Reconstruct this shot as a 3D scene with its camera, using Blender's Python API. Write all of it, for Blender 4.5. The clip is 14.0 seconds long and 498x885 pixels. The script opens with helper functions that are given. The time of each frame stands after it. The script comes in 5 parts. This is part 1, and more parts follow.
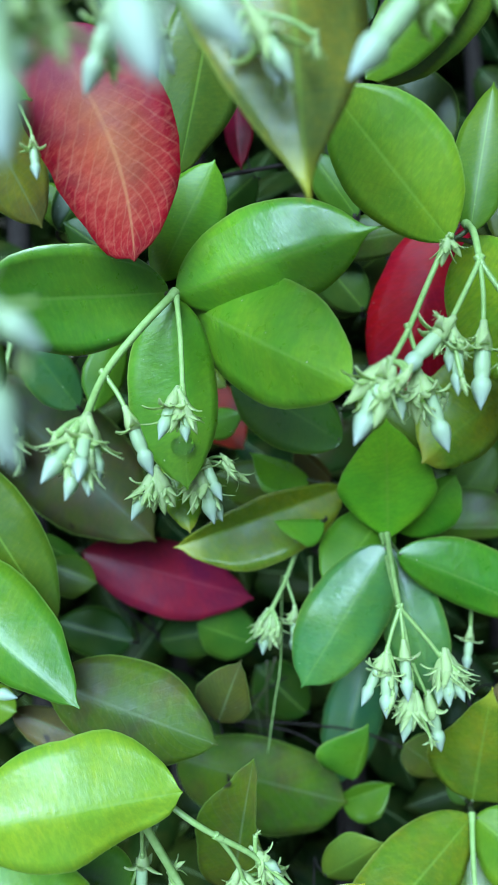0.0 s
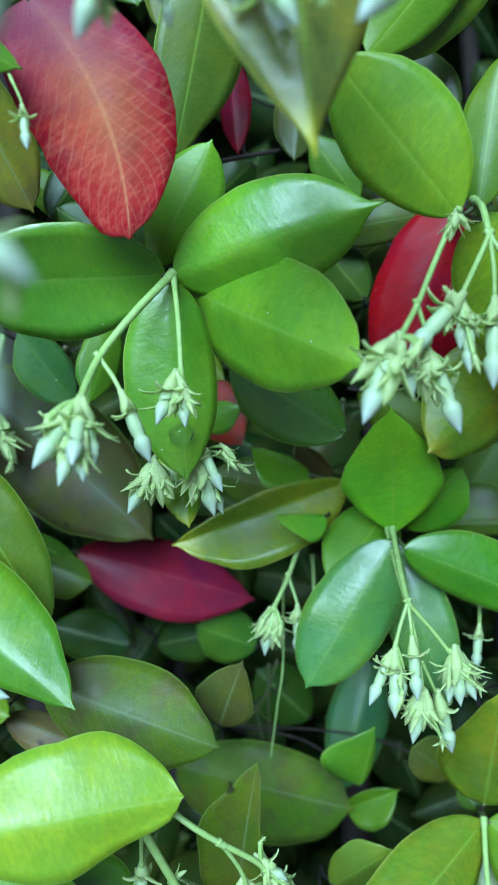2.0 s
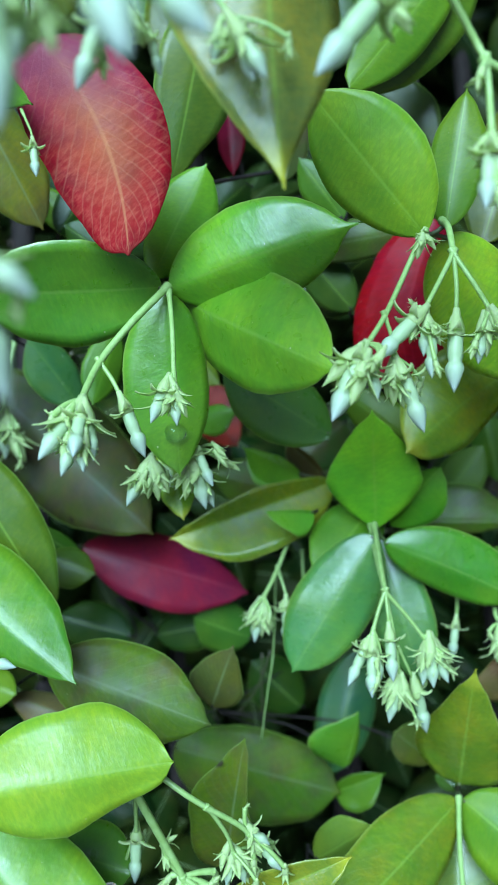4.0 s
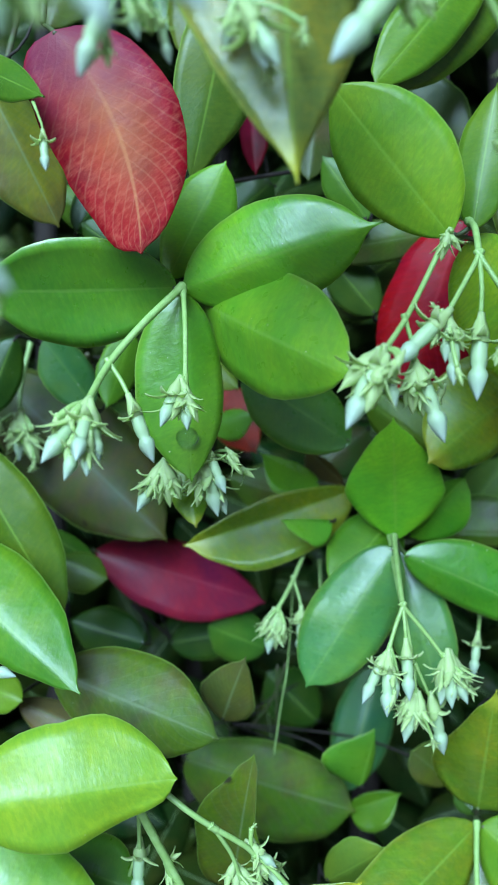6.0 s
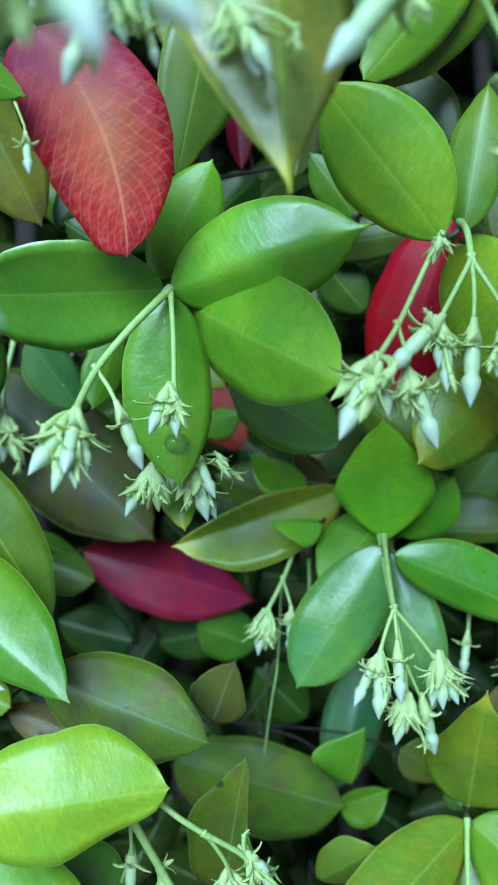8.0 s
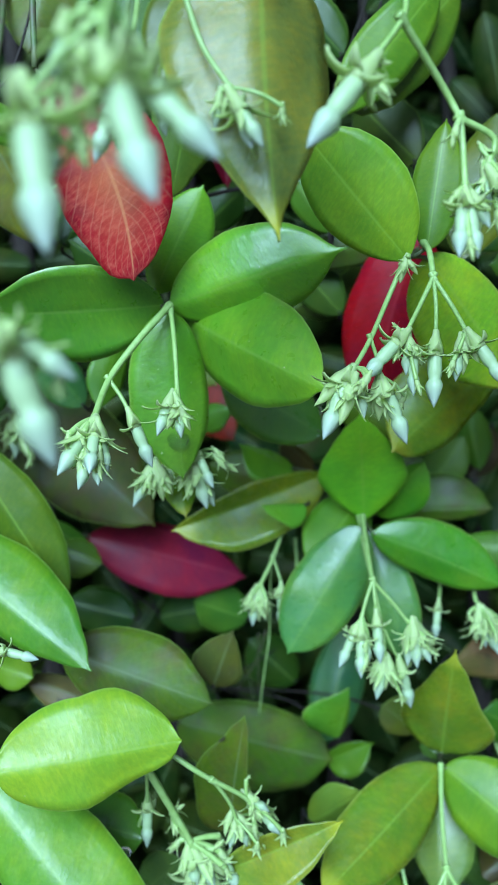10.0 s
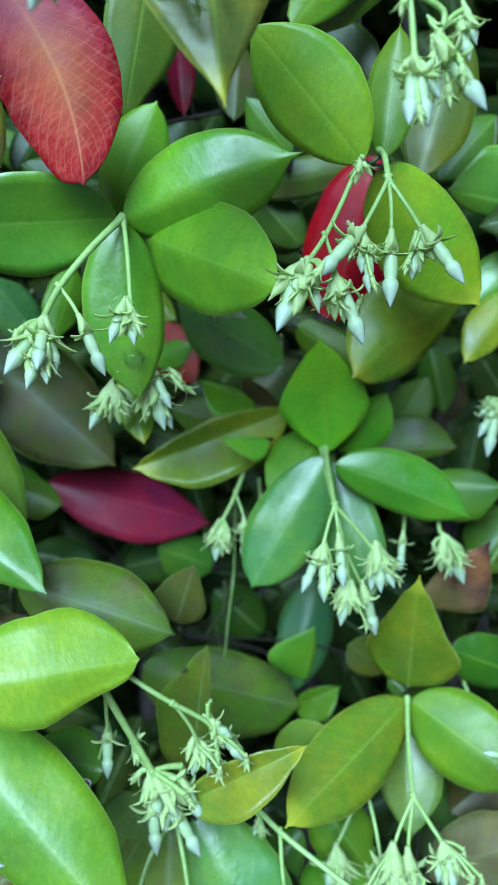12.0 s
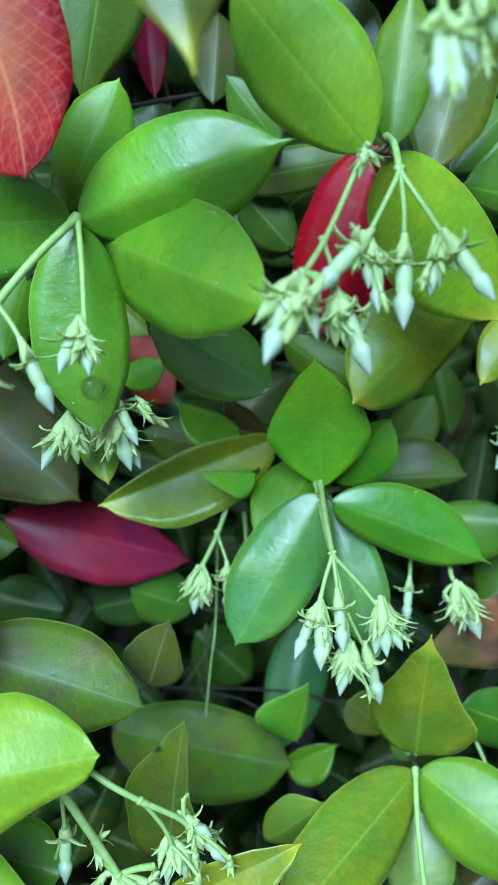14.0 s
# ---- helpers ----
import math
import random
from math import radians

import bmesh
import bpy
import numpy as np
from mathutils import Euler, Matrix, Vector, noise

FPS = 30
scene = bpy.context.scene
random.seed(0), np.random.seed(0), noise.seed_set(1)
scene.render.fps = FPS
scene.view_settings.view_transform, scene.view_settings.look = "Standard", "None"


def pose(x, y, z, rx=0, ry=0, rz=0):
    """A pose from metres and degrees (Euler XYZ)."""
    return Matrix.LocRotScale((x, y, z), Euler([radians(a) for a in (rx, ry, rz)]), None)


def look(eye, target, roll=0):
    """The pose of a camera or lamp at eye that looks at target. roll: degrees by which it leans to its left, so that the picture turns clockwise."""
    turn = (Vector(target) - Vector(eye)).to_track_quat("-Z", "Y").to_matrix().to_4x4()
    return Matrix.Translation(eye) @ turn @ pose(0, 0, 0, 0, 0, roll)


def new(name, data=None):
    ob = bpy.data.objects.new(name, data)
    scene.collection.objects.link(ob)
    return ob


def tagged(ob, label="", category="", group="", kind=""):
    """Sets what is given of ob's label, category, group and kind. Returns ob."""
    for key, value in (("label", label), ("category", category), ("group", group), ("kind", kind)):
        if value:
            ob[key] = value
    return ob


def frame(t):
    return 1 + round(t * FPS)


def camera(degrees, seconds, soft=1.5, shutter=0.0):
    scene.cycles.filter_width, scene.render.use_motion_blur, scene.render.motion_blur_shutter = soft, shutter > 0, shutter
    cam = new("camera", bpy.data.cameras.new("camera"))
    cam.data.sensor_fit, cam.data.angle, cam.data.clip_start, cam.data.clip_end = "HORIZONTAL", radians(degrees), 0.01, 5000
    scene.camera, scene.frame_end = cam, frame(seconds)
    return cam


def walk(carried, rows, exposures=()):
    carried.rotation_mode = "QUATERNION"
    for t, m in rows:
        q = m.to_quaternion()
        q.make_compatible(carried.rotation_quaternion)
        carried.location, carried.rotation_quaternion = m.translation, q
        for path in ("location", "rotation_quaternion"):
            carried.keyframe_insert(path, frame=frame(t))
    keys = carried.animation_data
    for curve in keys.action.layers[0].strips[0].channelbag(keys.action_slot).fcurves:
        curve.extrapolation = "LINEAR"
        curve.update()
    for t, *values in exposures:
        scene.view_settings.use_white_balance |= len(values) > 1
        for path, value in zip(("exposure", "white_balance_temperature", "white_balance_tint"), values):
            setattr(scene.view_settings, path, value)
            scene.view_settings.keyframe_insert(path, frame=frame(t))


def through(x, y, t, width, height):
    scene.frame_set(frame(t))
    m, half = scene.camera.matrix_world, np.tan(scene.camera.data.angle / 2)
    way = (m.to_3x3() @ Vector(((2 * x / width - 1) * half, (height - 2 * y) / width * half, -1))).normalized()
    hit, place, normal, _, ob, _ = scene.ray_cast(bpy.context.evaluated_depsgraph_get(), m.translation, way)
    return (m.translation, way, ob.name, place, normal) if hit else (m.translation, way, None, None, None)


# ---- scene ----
cam = camera(34.1, 14.0)
METRES, EYE, TILT, LEAN, TURN = 0.19, 1.0, -40.0, 0.0, 0.0
ROWS = [
    (0.0, 0.0, 0.0, 0.0, -0.0, 0.0, -0.0),
    (0.5, 0.0098, 0.004, 0.0068, -0.07, 0.19, 0.16),
    (1.0, 0.0237, -0.0178, -0.0155, -0.1, 0.4, 0.31),
    (1.5, 0.0207, -0.0054, -0.0344, -0.2, 0.65, 0.46),
    (2.0, -0.0076, 0.0403, -0.03, -0.35, 0.88, 0.49),
    (4.5, 0.05, -0.0602, -0.0475, 1.01, 1.78, -0.23),
    (5.0, 0.0808, -0.0301, -0.0669, 1.75, 1.99, -0.63),
    (5.5, 0.0461, -0.0387, -0.0474, 2.28, 1.96, -0.95),
    (6.0, 0.0407, -0.0134, -0.0419, 2.45, 1.81, -1.11),
    (6.5, 0.0379, -0.0044, -0.0253, 2.28, 1.59, -1.09),
    (7.0, 0.0422, -0.0027, -0.0224, 1.95, 1.32, -0.98),
    (9.5, 0.0098, -0.038, 0.0424, 0.13, -0.54, 0.24),
    (10.0, 0.0129, -0.1394, 0.01, -0.26, -0.93, 0.69),
    (10.5, 0.0432, -0.1191, -0.0804, -0.78, -1.05, 1.23),
    (11.0, 0.025, -0.1421, -0.1263, -1.28, -0.92, 1.48),
    (11.5, 0.027, -0.1247, -0.1186, -1.67, -0.68, 1.51),
    (12.0, 0.0356, -0.1208, -0.1134, -2.01, -0.69, 1.41),
    (12.5, 0.049, -0.0836, -0.1176, -2.15, -0.86, 1.28),
    (13.0, 0.0381, -0.029, -0.0945, -2.31, -1.01, 1.21),
    (13.5, 0.0381, 0.0231, -0.0658, -2.38, -1.06, 1.2),
    (14.0, 0.0489, 0.0662, -0.0566, -2.96, -1.12, 1.65),
]
walk(cam, [(t, pose(0, 0, EYE, TILT, LEAN, TURN) @ pose(METRES * x, METRES * y, METRES * z, 90 + pitch, roll, yaw)) for t, x, y, z, yaw, pitch, roll in ROWS], [(0.0, 2.56, 5950, 14), (8.0, 2.56, 5950, 14), (10.0, 2.48, 5950, 14), (12.0, 2.53, 5950, 13), (14.0, 2.68, 5950, 13)])

cam.data.dof.use_dof = True
cam.data.dof.focus_distance = 0.187
cam.data.dof.aperture_fstop = 21.0

# ---- light: open shade under a bright, hazy sky ----
world = bpy.data.worlds.new("sky")
scene.world = world
world.use_nodes = True
wn, wl = world.node_tree.nodes, world.node_tree.links
sky = wn.new("ShaderNodeTexSky")
sky.sky_type = "NISHITA"
sky.sun_disc = False
sky.sun_elevation = radians(65)
sky.sun_rotation = radians(211)
sky.air_density = 1.3
sky.dust_density = 2.5
wl.new(sky.outputs[0], wn["Background"].inputs[0])
wn["Background"].inputs[1].default_value = 0.012

sun = bpy.data.lights.new("sun", "SUN")
sun.energy, sun.angle, sun.color = 1.5, radians(42), (0.62, 0.93, 1.14)
# the hazy sun stands high over the open side of the hedge
SUN_WAY = Vector((-0.22, -0.36, 0.90))
sun_ob = new("sun", sun)
sun_ob.matrix_world = look(tuple(SUN_WAY), (0.0, 0.0, 0.0))


# ---- materials ----
def nodes_of(name):
    m = bpy.data.materials.new(name)
    m.use_nodes = True
    nt = m.node_tree
    return m, nt.nodes, nt.links, nt.nodes["Principled BSDF"]


def math_node(n, l, op, a, b=None, c=None):
    k = n.new("ShaderNodeMath")
    k.operation = op
    for i, v in enumerate((a, b, c)):
        if v is None:
            continue
        if isinstance(v, (int, float)):
            k.inputs[i].default_value = v
        else:
            l.new(v, k.inputs[i])
    return k.outputs[0]


def ramp(n, l, fac, *stops):
    r = n.new("ShaderNodeMapRange")
    r.inputs[1].default_value, r.inputs[2].default_value, r.inputs[3].default_value, r.inputs[4].default_value = stops
    l.new(fac, r.inputs[0])
    return r.outputs[0]


def noise_at(n, l, coord, scale, detail=3.0, rough=0.55):
    k = n.new("ShaderNodeTexNoise")
    k.inputs["Scale"].default_value, k.inputs["Detail"].default_value, k.inputs["Roughness"].default_value = scale, detail, rough
    l.new(coord, k.inputs["Vector"])
    return k.outputs["Fac"]


def mixed(n, l, fac, a, b, blend="MIX"):
    k = n.new("ShaderNodeMix")
    k.data_type, k.blend_type = "RGBA", blend
    for i, v in ((0, fac), (6, a), (7, b)):
        if isinstance(v, (int, float)):
            k.inputs[i].default_value = v
        elif isinstance(v, tuple):
            k.inputs[i].default_value = (*v, 1)
        else:
            l.new(v, k.inputs[i])
    return k.outputs[2]


def leaf_material(name, rough, vein, vein_amount, blotch, blotch_amount, base=None, relief=0.14, gloss=0.5, spots=0.0, through=0.22, rib=(0.35, 0.5, 0.22), rib_amount=0.45, spread=0.0, edge=None, streak=0.6, tint=True, rim=(0.26, 0.42, 0.08), foot=None, point=None, faint=None, net_amount=0.08, dust_amount=0.15, feather=None):
    """A leaf's skin. The colour is the leaf's own (object colour) unless base is given; the rib and the side veins follow the leaf's length and breadth."""
    m, n, l, p = nodes_of(name)
    tc = n.new("ShaderNodeTexCoord")
    info = n.new("ShaderNodeObjectInfo")
    shift = n.new("ShaderNodeVectorMath")
    shift.operation = "ADD"
    l.new(tc.outputs["Object"], shift.inputs[0])
    l.new(info.outputs["Random"], shift.inputs[1])
    at = shift.outputs[0]
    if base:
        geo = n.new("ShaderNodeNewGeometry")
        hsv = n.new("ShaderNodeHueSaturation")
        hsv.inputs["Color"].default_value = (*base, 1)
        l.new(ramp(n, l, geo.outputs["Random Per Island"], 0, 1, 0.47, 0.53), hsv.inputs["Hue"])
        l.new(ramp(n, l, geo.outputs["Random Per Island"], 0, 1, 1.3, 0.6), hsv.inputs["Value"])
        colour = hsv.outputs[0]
    else:
        colour = info.outputs["Color"]
    sep = n.new("ShaderNodeSeparateXYZ")
    l.new(tc.outputs["UV"], sep.inputs[0])
    u = sep.outputs[0]
    v = math_node(n, l, "ABSOLUTE", math_node(n, l, "MULTIPLY_ADD", sep.outputs[1], 2.0, -1.0))
    # blotches about 8 mm across, mottling of 1 mm
    big = ramp(n, l, noise_at(n, l, at, 110.0, 2.0), 0.4, 0.7, 0.0, blotch_amount)
    colour = mixed(n, l, big, colour, blotch)
    if tint:
        # whole parts of a leaf run from blue-green to yellow-green
        far = ramp(n, l, noise_at(n, l, at, 48.0, 2.0), 0.36, 0.64, 0.0, 1.0)
        colour = mixed(n, l, 1.0, colour, mixed(n, l, far, (0.78, 0.90, 1.0), (1.26, 1.09, 0.85)), "MULTIPLY")
    fine = ramp(n, l, noise_at(n, l, at, 900.0, 3.0), 0.3, 0.7, 0.95, 1.05)
    colour = mixed(n, l, 1.0, colour, fine, "MULTIPLY")
    # satin streaks across the leaf, one half a little different from the other
    across = n.new("ShaderNodeCombineXYZ")
    l.new(math_node(n, l, "MULTIPLY_ADD", sep.outputs[1], -9.0, math_node(n, l, "MULTIPLY", u, 60.0)), across.inputs[0])
    l.new(math_node(n, l, "MULTIPLY", sep.outputs[1], 9.0), across.inputs[1])
    l.new(math_node(n, l, "MULTIPLY", info.outputs["Random"], 90.0), across.inputs[2])
    satin = noise_at(n, l, across.outputs[0], 1.0, 4.0, 0.65)
    colour = mixed(n, l, ramp(n, l, satin, 0.42, 0.68, 0.0, streak), colour, mixed(n, l, 1.0, colour, (1.55, 1.25, 0.9), "MULTIPLY"))
    if feather:
        # fine pale feathering along the side veins
        colour = mixed(n, l, ramp(n, l, satin, 0.44, 0.70, 0.0, 0.38), colour, feather)
    # side veins run outward and forward from the rib
    wob = ramp(n, l, noise_at(n, l, at, 160.0, 2.0), 0, 1, -0.05, 0.05)
    run = math_node(n, l, "ADD", math_node(n, l, "MULTIPLY_ADD", v, -0.34, u), math_node(n, l, "MULTIPLY", wob, 0.6))
    saw = math_node(n, l, "PINGPONG", math_node(n, l, "MULTIPLY", run, 13.0), 0.5)
    line = ramp(n, l, saw, 0.0, 0.13, 0.9, 0.0)
    net = n.new("ShaderNodeTexVoronoi")
    net.feature = "DISTANCE_TO_EDGE"
    net.inputs["Scale"].default_value = 640.0
    l.new(at, net.inputs["Vector"])
    mesh_line = ramp(n, l, net.outputs["Distance"], 0.0, 0.14, net_amount, 0.0)
    veins = math_node(n, l, "MAXIMUM", line, mesh_line)
    colour = mixed(n, l, math_node(n, l, "MULTIPLY", veins, vein_amount), colour, vein)
    ribf = ramp(n, l, v, 0.012, 0.045 + spread, rib_amount, 0.0)
    colour = mixed(n, l, ribf, colour, rib)
    if faint:
        # the broad paler middle that fades out towards both edges
        colour = mixed(n, l, math_node(n, l, "MULTIPLY", ramp(n, l, v, 0.0, 0.85, 1.0, 0.0), ramp(n, l, math_node(n, l, "ADD", u, wob), 0.5, 0.95, faint[3], 0.0)), colour, faint[:3])
    if foot:
        colour = mixed(n, l, ramp(n, l, math_node(n, l, "ADD", u, math_node(n, l, "MULTIPLY", wob, 4.0)), 0.08, 0.52, 0.8, 0.0), colour, foot)
    if point:
        colour = mixed(n, l, ramp(n, l, math_node(n, l, "ADD", u, wob), 0.84, 0.97, 0.0, 0.85), colour, point)
    if edge:
        e = ramp(n, l, math_node(n, l, "ADD", v, wob), 0.92, 1.0, 0.0, 0.45)
        colour = mixed(n, l, e, colour, edge)
    if rim:
        # the thin pale margin
        colour = mixed(n, l, ramp(n, l, v, 0.965, 0.995, 0.0, 0.55), colour, rim)
    # a few specks of dust and pale scars
    speck = n.new("ShaderNodeTexVoronoi")
    speck.inputs["Scale"].default_value = 480.0
    l.new(at, speck.inputs["Vector"])
    keep = math_node(n, l, "GREATER_THAN", noise_at(n, l, at, 260.0, 1.0), 0.52)
    dust = math_node(n, l, "MULTIPLY", math_node(n, l, "LESS_THAN", speck.outputs["Distance"], ramp(n, l, noise_at(n, l, at, 430.0, 1.0), 0.35, 0.7, 0.0, 0.10)), keep)
    colour = mixed(n, l, math_node(n, l, "MULTIPLY", dust, dust_amount), colour, (0.62, 0.66, 0.5))
    if spots:
        sp = n.new("ShaderNodeTexVoronoi")
        sp.inputs["Scale"].default_value = 75.0
        l.new(at, sp.inputs["Vector"])
        rim = math_node(n, l, "ADD", sp.outputs["Distance"], ramp(n, l, noise_at(n, l, at, 700.0, 2.0), 0, 1, -0.05, 0.05))
        some = math_node(n, l, "GREATER_THAN", noise_at(n, l, at, 70.0, 1.0), 0.55)
        colour = mixed(n, l, math_node(n, l, "MULTIPLY", ramp(n, l, rim, 0.06, 0.12, 0.85, 0.0), some), colour, (0.02, 0.012, 0.008))
    l.new(colour, p.inputs["Base Color"])
    l.new(ramp(n, l, noise_at(n, l, at, 240.0, 3.0), 0.3, 0.7, rough - 0.05, rough + 0.10), p.inputs["Roughness"])
    p.inputs["Specular IOR Level"].default_value = gloss
    hgt = math_node(n, l, "MULTIPLY", satin, 0.6)
    if gloss < 0.4:
        hgt = math_node(n, l, "ADD", hgt, math_node(n, l, "MULTIPLY", veins, -0.4))
        hgt = math_node(n, l, "ADD", hgt, noise_at(n, l, at, 1500.0, 3.0, 0.65))
    hgt = math_node(n, l, "ADD", hgt, math_node(n, l, "MULTIPLY", noise_at(n, l, at, 260.0, 2.0), 1.6))
    b = n.new("ShaderNodeBump")
    b.inputs["Strength"].default_value, b.inputs["Distance"].default_value = relief, 0.0005
    l.new(hgt, b.inputs["Height"])
    l.new(b.outputs[0], p.inputs["Normal"])
    tr = n.new("ShaderNodeBsdfTranslucent")
    l.new(mixed(n, l, 1.0, colour, (1.5, 1.35, 0.4), "MULTIPLY"), tr.inputs[0])
    mx = n.new("ShaderNodeMixShader")
    mx.inputs[0].default_value = through
    l.new(p.outputs[0], mx.inputs[1])
    l.new(tr.outputs[0], mx.inputs[2])
    l.new(mx.outputs[0], n["Material Output"].inputs[0])
    return m


def plain_material(name, a, b, scale, rough, bump=0.2, through=0.0):
    m, n, l, p = nodes_of(name)
    tc = n.new("ShaderNodeTexCoord")
    f = ramp(n, l, noise_at(n, l, tc.outputs["Object"], scale, 4.0), 0.3, 0.7, 0.0, 1.0)
    colour = mixed(n, l, f, a, b)
    l.new(colour, p.inputs["Base Color"])
    p.inputs["Roughness"].default_value = rough
    bn = n.new("ShaderNodeBump")
    bn.inputs["Strength"].default_value, bn.inputs["Distance"].default_value = bump, 0.0005
    l.new(noise_at(n, l, tc.outputs["Object"], scale * 2.5, 3.0), bn.inputs["Height"])
    l.new(bn.outputs[0], p.inputs["Normal"])
    if through:
        tr = n.new("ShaderNodeBsdfTranslucent")
        l.new(colour, tr.inputs[0])
        mx = n.new("ShaderNodeMixShader")
        mx.inputs[0].default_value = through
        l.new(p.outputs[0], mx.inputs[1])
        l.new(tr.outputs[0], mx.inputs[2])
        l.new(mx.outputs[0], n["Material Output"].inputs[0])
    return m


def petal_material():
    """The furled corolla: pale green at its foot, greenish white at its head, with five faint furrows."""
    m, n, l, p = nodes_of("petal_white")
    tc = n.new("ShaderNodeTexCoord")
    sep = n.new("ShaderNodeSeparateXYZ")
    l.new(tc.outputs["Object"], sep.inputs[0])
    up = math_node(n, l, "ADD", sep.outputs[2], ramp(n, l, noise_at(n, l, tc.outputs["Object"], 6.0, 3.0), 0, 1, -0.12, 0.12))
    colour = mixed(n, l, ramp(n, l, up, 0.55, 0.92, 0.0, 1.0), (0.42, 0.57, 0.30), (0.46, 0.56, 0.47))
    l.new(colour, p.inputs["Base Color"])
    p.inputs["Roughness"].default_value = 0.45
    tr = n.new("ShaderNodeBsdfTranslucent")
    l.new(colour, tr.inputs[0])
    mx = n.new("ShaderNodeMixShader")
    mx.inputs[0].default_value = 0.3
    l.new(p.outputs[0], mx.inputs[1])
    l.new(tr.outputs[0], mx.inputs[2])
    l.new(mx.outputs[0], n["Material Output"].inputs[0])
    return m


LEAF = {
    "fresh": leaf_material("fresh_leaf", 0.30, (0.10, 0.20, 0.02), 0.16, (0.10, 0.20, 0.005), 0.3, gloss=0.78, relief=0.2, rib=(0.20, 0.36, 0.06), rib_amount=0.3, edge=(0.14, 0.22, 0.02), dust_amount=0.9),
    "soft": leaf_material("young_leaf", 0.36, (0.14, 0.25, 0.02), 0.14, (0.15, 0.25, 0.008), 0.35, gloss=0.58, relief=0.2, rib=(0.26, 0.42, 0.08), rib_amount=0.3),
    "flat": leaf_material("matt_leaf", 0.36, (0.16, 0.15, 0.012), 0.10, (0.10, 0.16, 0.006), 0.15, gloss=0.36, relief=0.07, rib=(0.27, 0.46, 0.06), rib_amount=0.3),
    "old": leaf_material("old_leaf", 0.36, (0.13, 0.17, 0.08), 0.22, (0.075, 0.05, 0.03), 0.55, relief=0.12, gloss=0.27, spots=1.0, rib=(0.16, 0.22, 0.09), rib_amount=0.5),
    "red": leaf_material("red_leaf", 0.40, (0.55, 0.24, 0.14), 0.22, (0.16, 0.008, 0.014), 0.85, relief=0.2, gloss=0.1, rib=(0.60, 0.28, 0.12), rib_amount=0.42, tint=False, rim=None, edge=(0.36, 0.004, 0.015), foot=(0.16, 0.030, 0.065), faint=(0.42, 0.15, 0.05, 0.65), streak=0.2, net_amount=0.10, feather=(0.52, 0.15, 0.09)),
    "crimson": leaf_material("crimson_leaf", 0.32, (0.38, 0.02, 0.06), 0.25, (0.20, 0.006, 0.03), 0.4, gloss=0.10, rib=(0.42, 0.04, 0.06), rib_amount=0.35, rim=None),
    "purple": leaf_material("purple_leaf", 0.36, (0.30, 0.03, 0.07), 0.25, (0.14, 0.006, 0.04), 0.5, gloss=0.45, rib=(0.36, 0.06, 0.09), rib_amount=0.45, rim=None),
    # streak raised: pale side stripes, with their striped sheen put into the colour
    "edged": leaf_material("yellow_edged_leaf", 0.26, (0.17, 0.25, 0.04), 0.22, (0.18, 0.16, 0.012), 0.35, gloss=0.38, rib=(0.22, 0.36, 0.05), rib_amount=0.4, streak=0.9, edge=(0.32, 0.27, 0.04), point=(0.42, 0.42, 0.03)),
    "dull": leaf_material("dull_leaf", 0.45, (0.045, 0.05, 0.03), 0.3, (0.06, 0.03, 0.035), 0.5, relief=0.12, gloss=0.22, spots=1.0, rib=(0.08, 0.11, 0.07), rib_amount=0.4),
    "dry": leaf_material("dry_leaf", 0.55, (0.16, 0.08, 0.05), 0.4, (0.05, 0.03, 0.02), 0.9, relief=0.3, gloss=0.2, rib=(0.2, 0.1, 0.06), foot=(0.10, 0.12, 0.02), point=(0.035, 0.008, 0.022)),
    "under": leaf_material("leaf_underside", 0.5, (0.16, 0.24, 0.05), 0.3, (0.18, 0.26, 0.05), 0.3, relief=0.2, gloss=0.2, rib=(0.30, 0.42, 0.12), rib_amount=0.5),
    # same plant, but the hedge's inner shade is put into this base colour
    "inner": leaf_material("shade_dark_leaf", 0.42, (0.05, 0.10, 0.015), 0.3, (0.07, 0.08, 0.02), 0.4, gloss=0.15, base=(0.015, 0.042, 0.007), rim=None),
}
STALK = plain_material("green_stalk", (0.25, 0.40, 0.10), (0.34, 0.50, 0.17), 500.0, 0.4, through=0.15)
TWIG = plain_material("green_twig", (0.06, 0.11, 0.025), (0.07, 0.05, 0.03), 260.0, 0.55)
BARK = plain_material("brown_bark", (0.013, 0.009, 0.006), (0.030, 0.020, 0.015), 220.0, 0.85, 0.7)
CALYX = plain_material("calyx_green", (0.60, 0.74, 0.31), (0.70, 0.81, 0.44), 3.5, 0.5, through=0.6)
PETAL = petal_material()
SOIL = plain_material("soil", (0.05, 0.035, 0.022), (0.10, 0.075, 0.05), 9.0, 0.95, 0.8)


def water_material():
    m, n, l, p = nodes_of("water_drop")
    p.inputs["Transmission Weight"].default_value, p.inputs["IOR"].default_value, p.inputs["Roughness"].default_value = 1.0, 1.33, 0.02
    p.inputs["Base Color"].default_value = (0.92, 0.99, 0.98, 1)
    return m


WATER = water_material()


# ---- builders ----
# the sloping face of the hedge: across, into it, and up along it
SLOPE = Matrix.Translation((0, 0, 1.0)) @ Matrix.Rotation(radians(-40), 4, "X")
BACK, UP = SLOPE.to_3x3() @ Vector((0, 1, 0)), SLOPE.to_3x3() @ Vector((0, 0, 1))
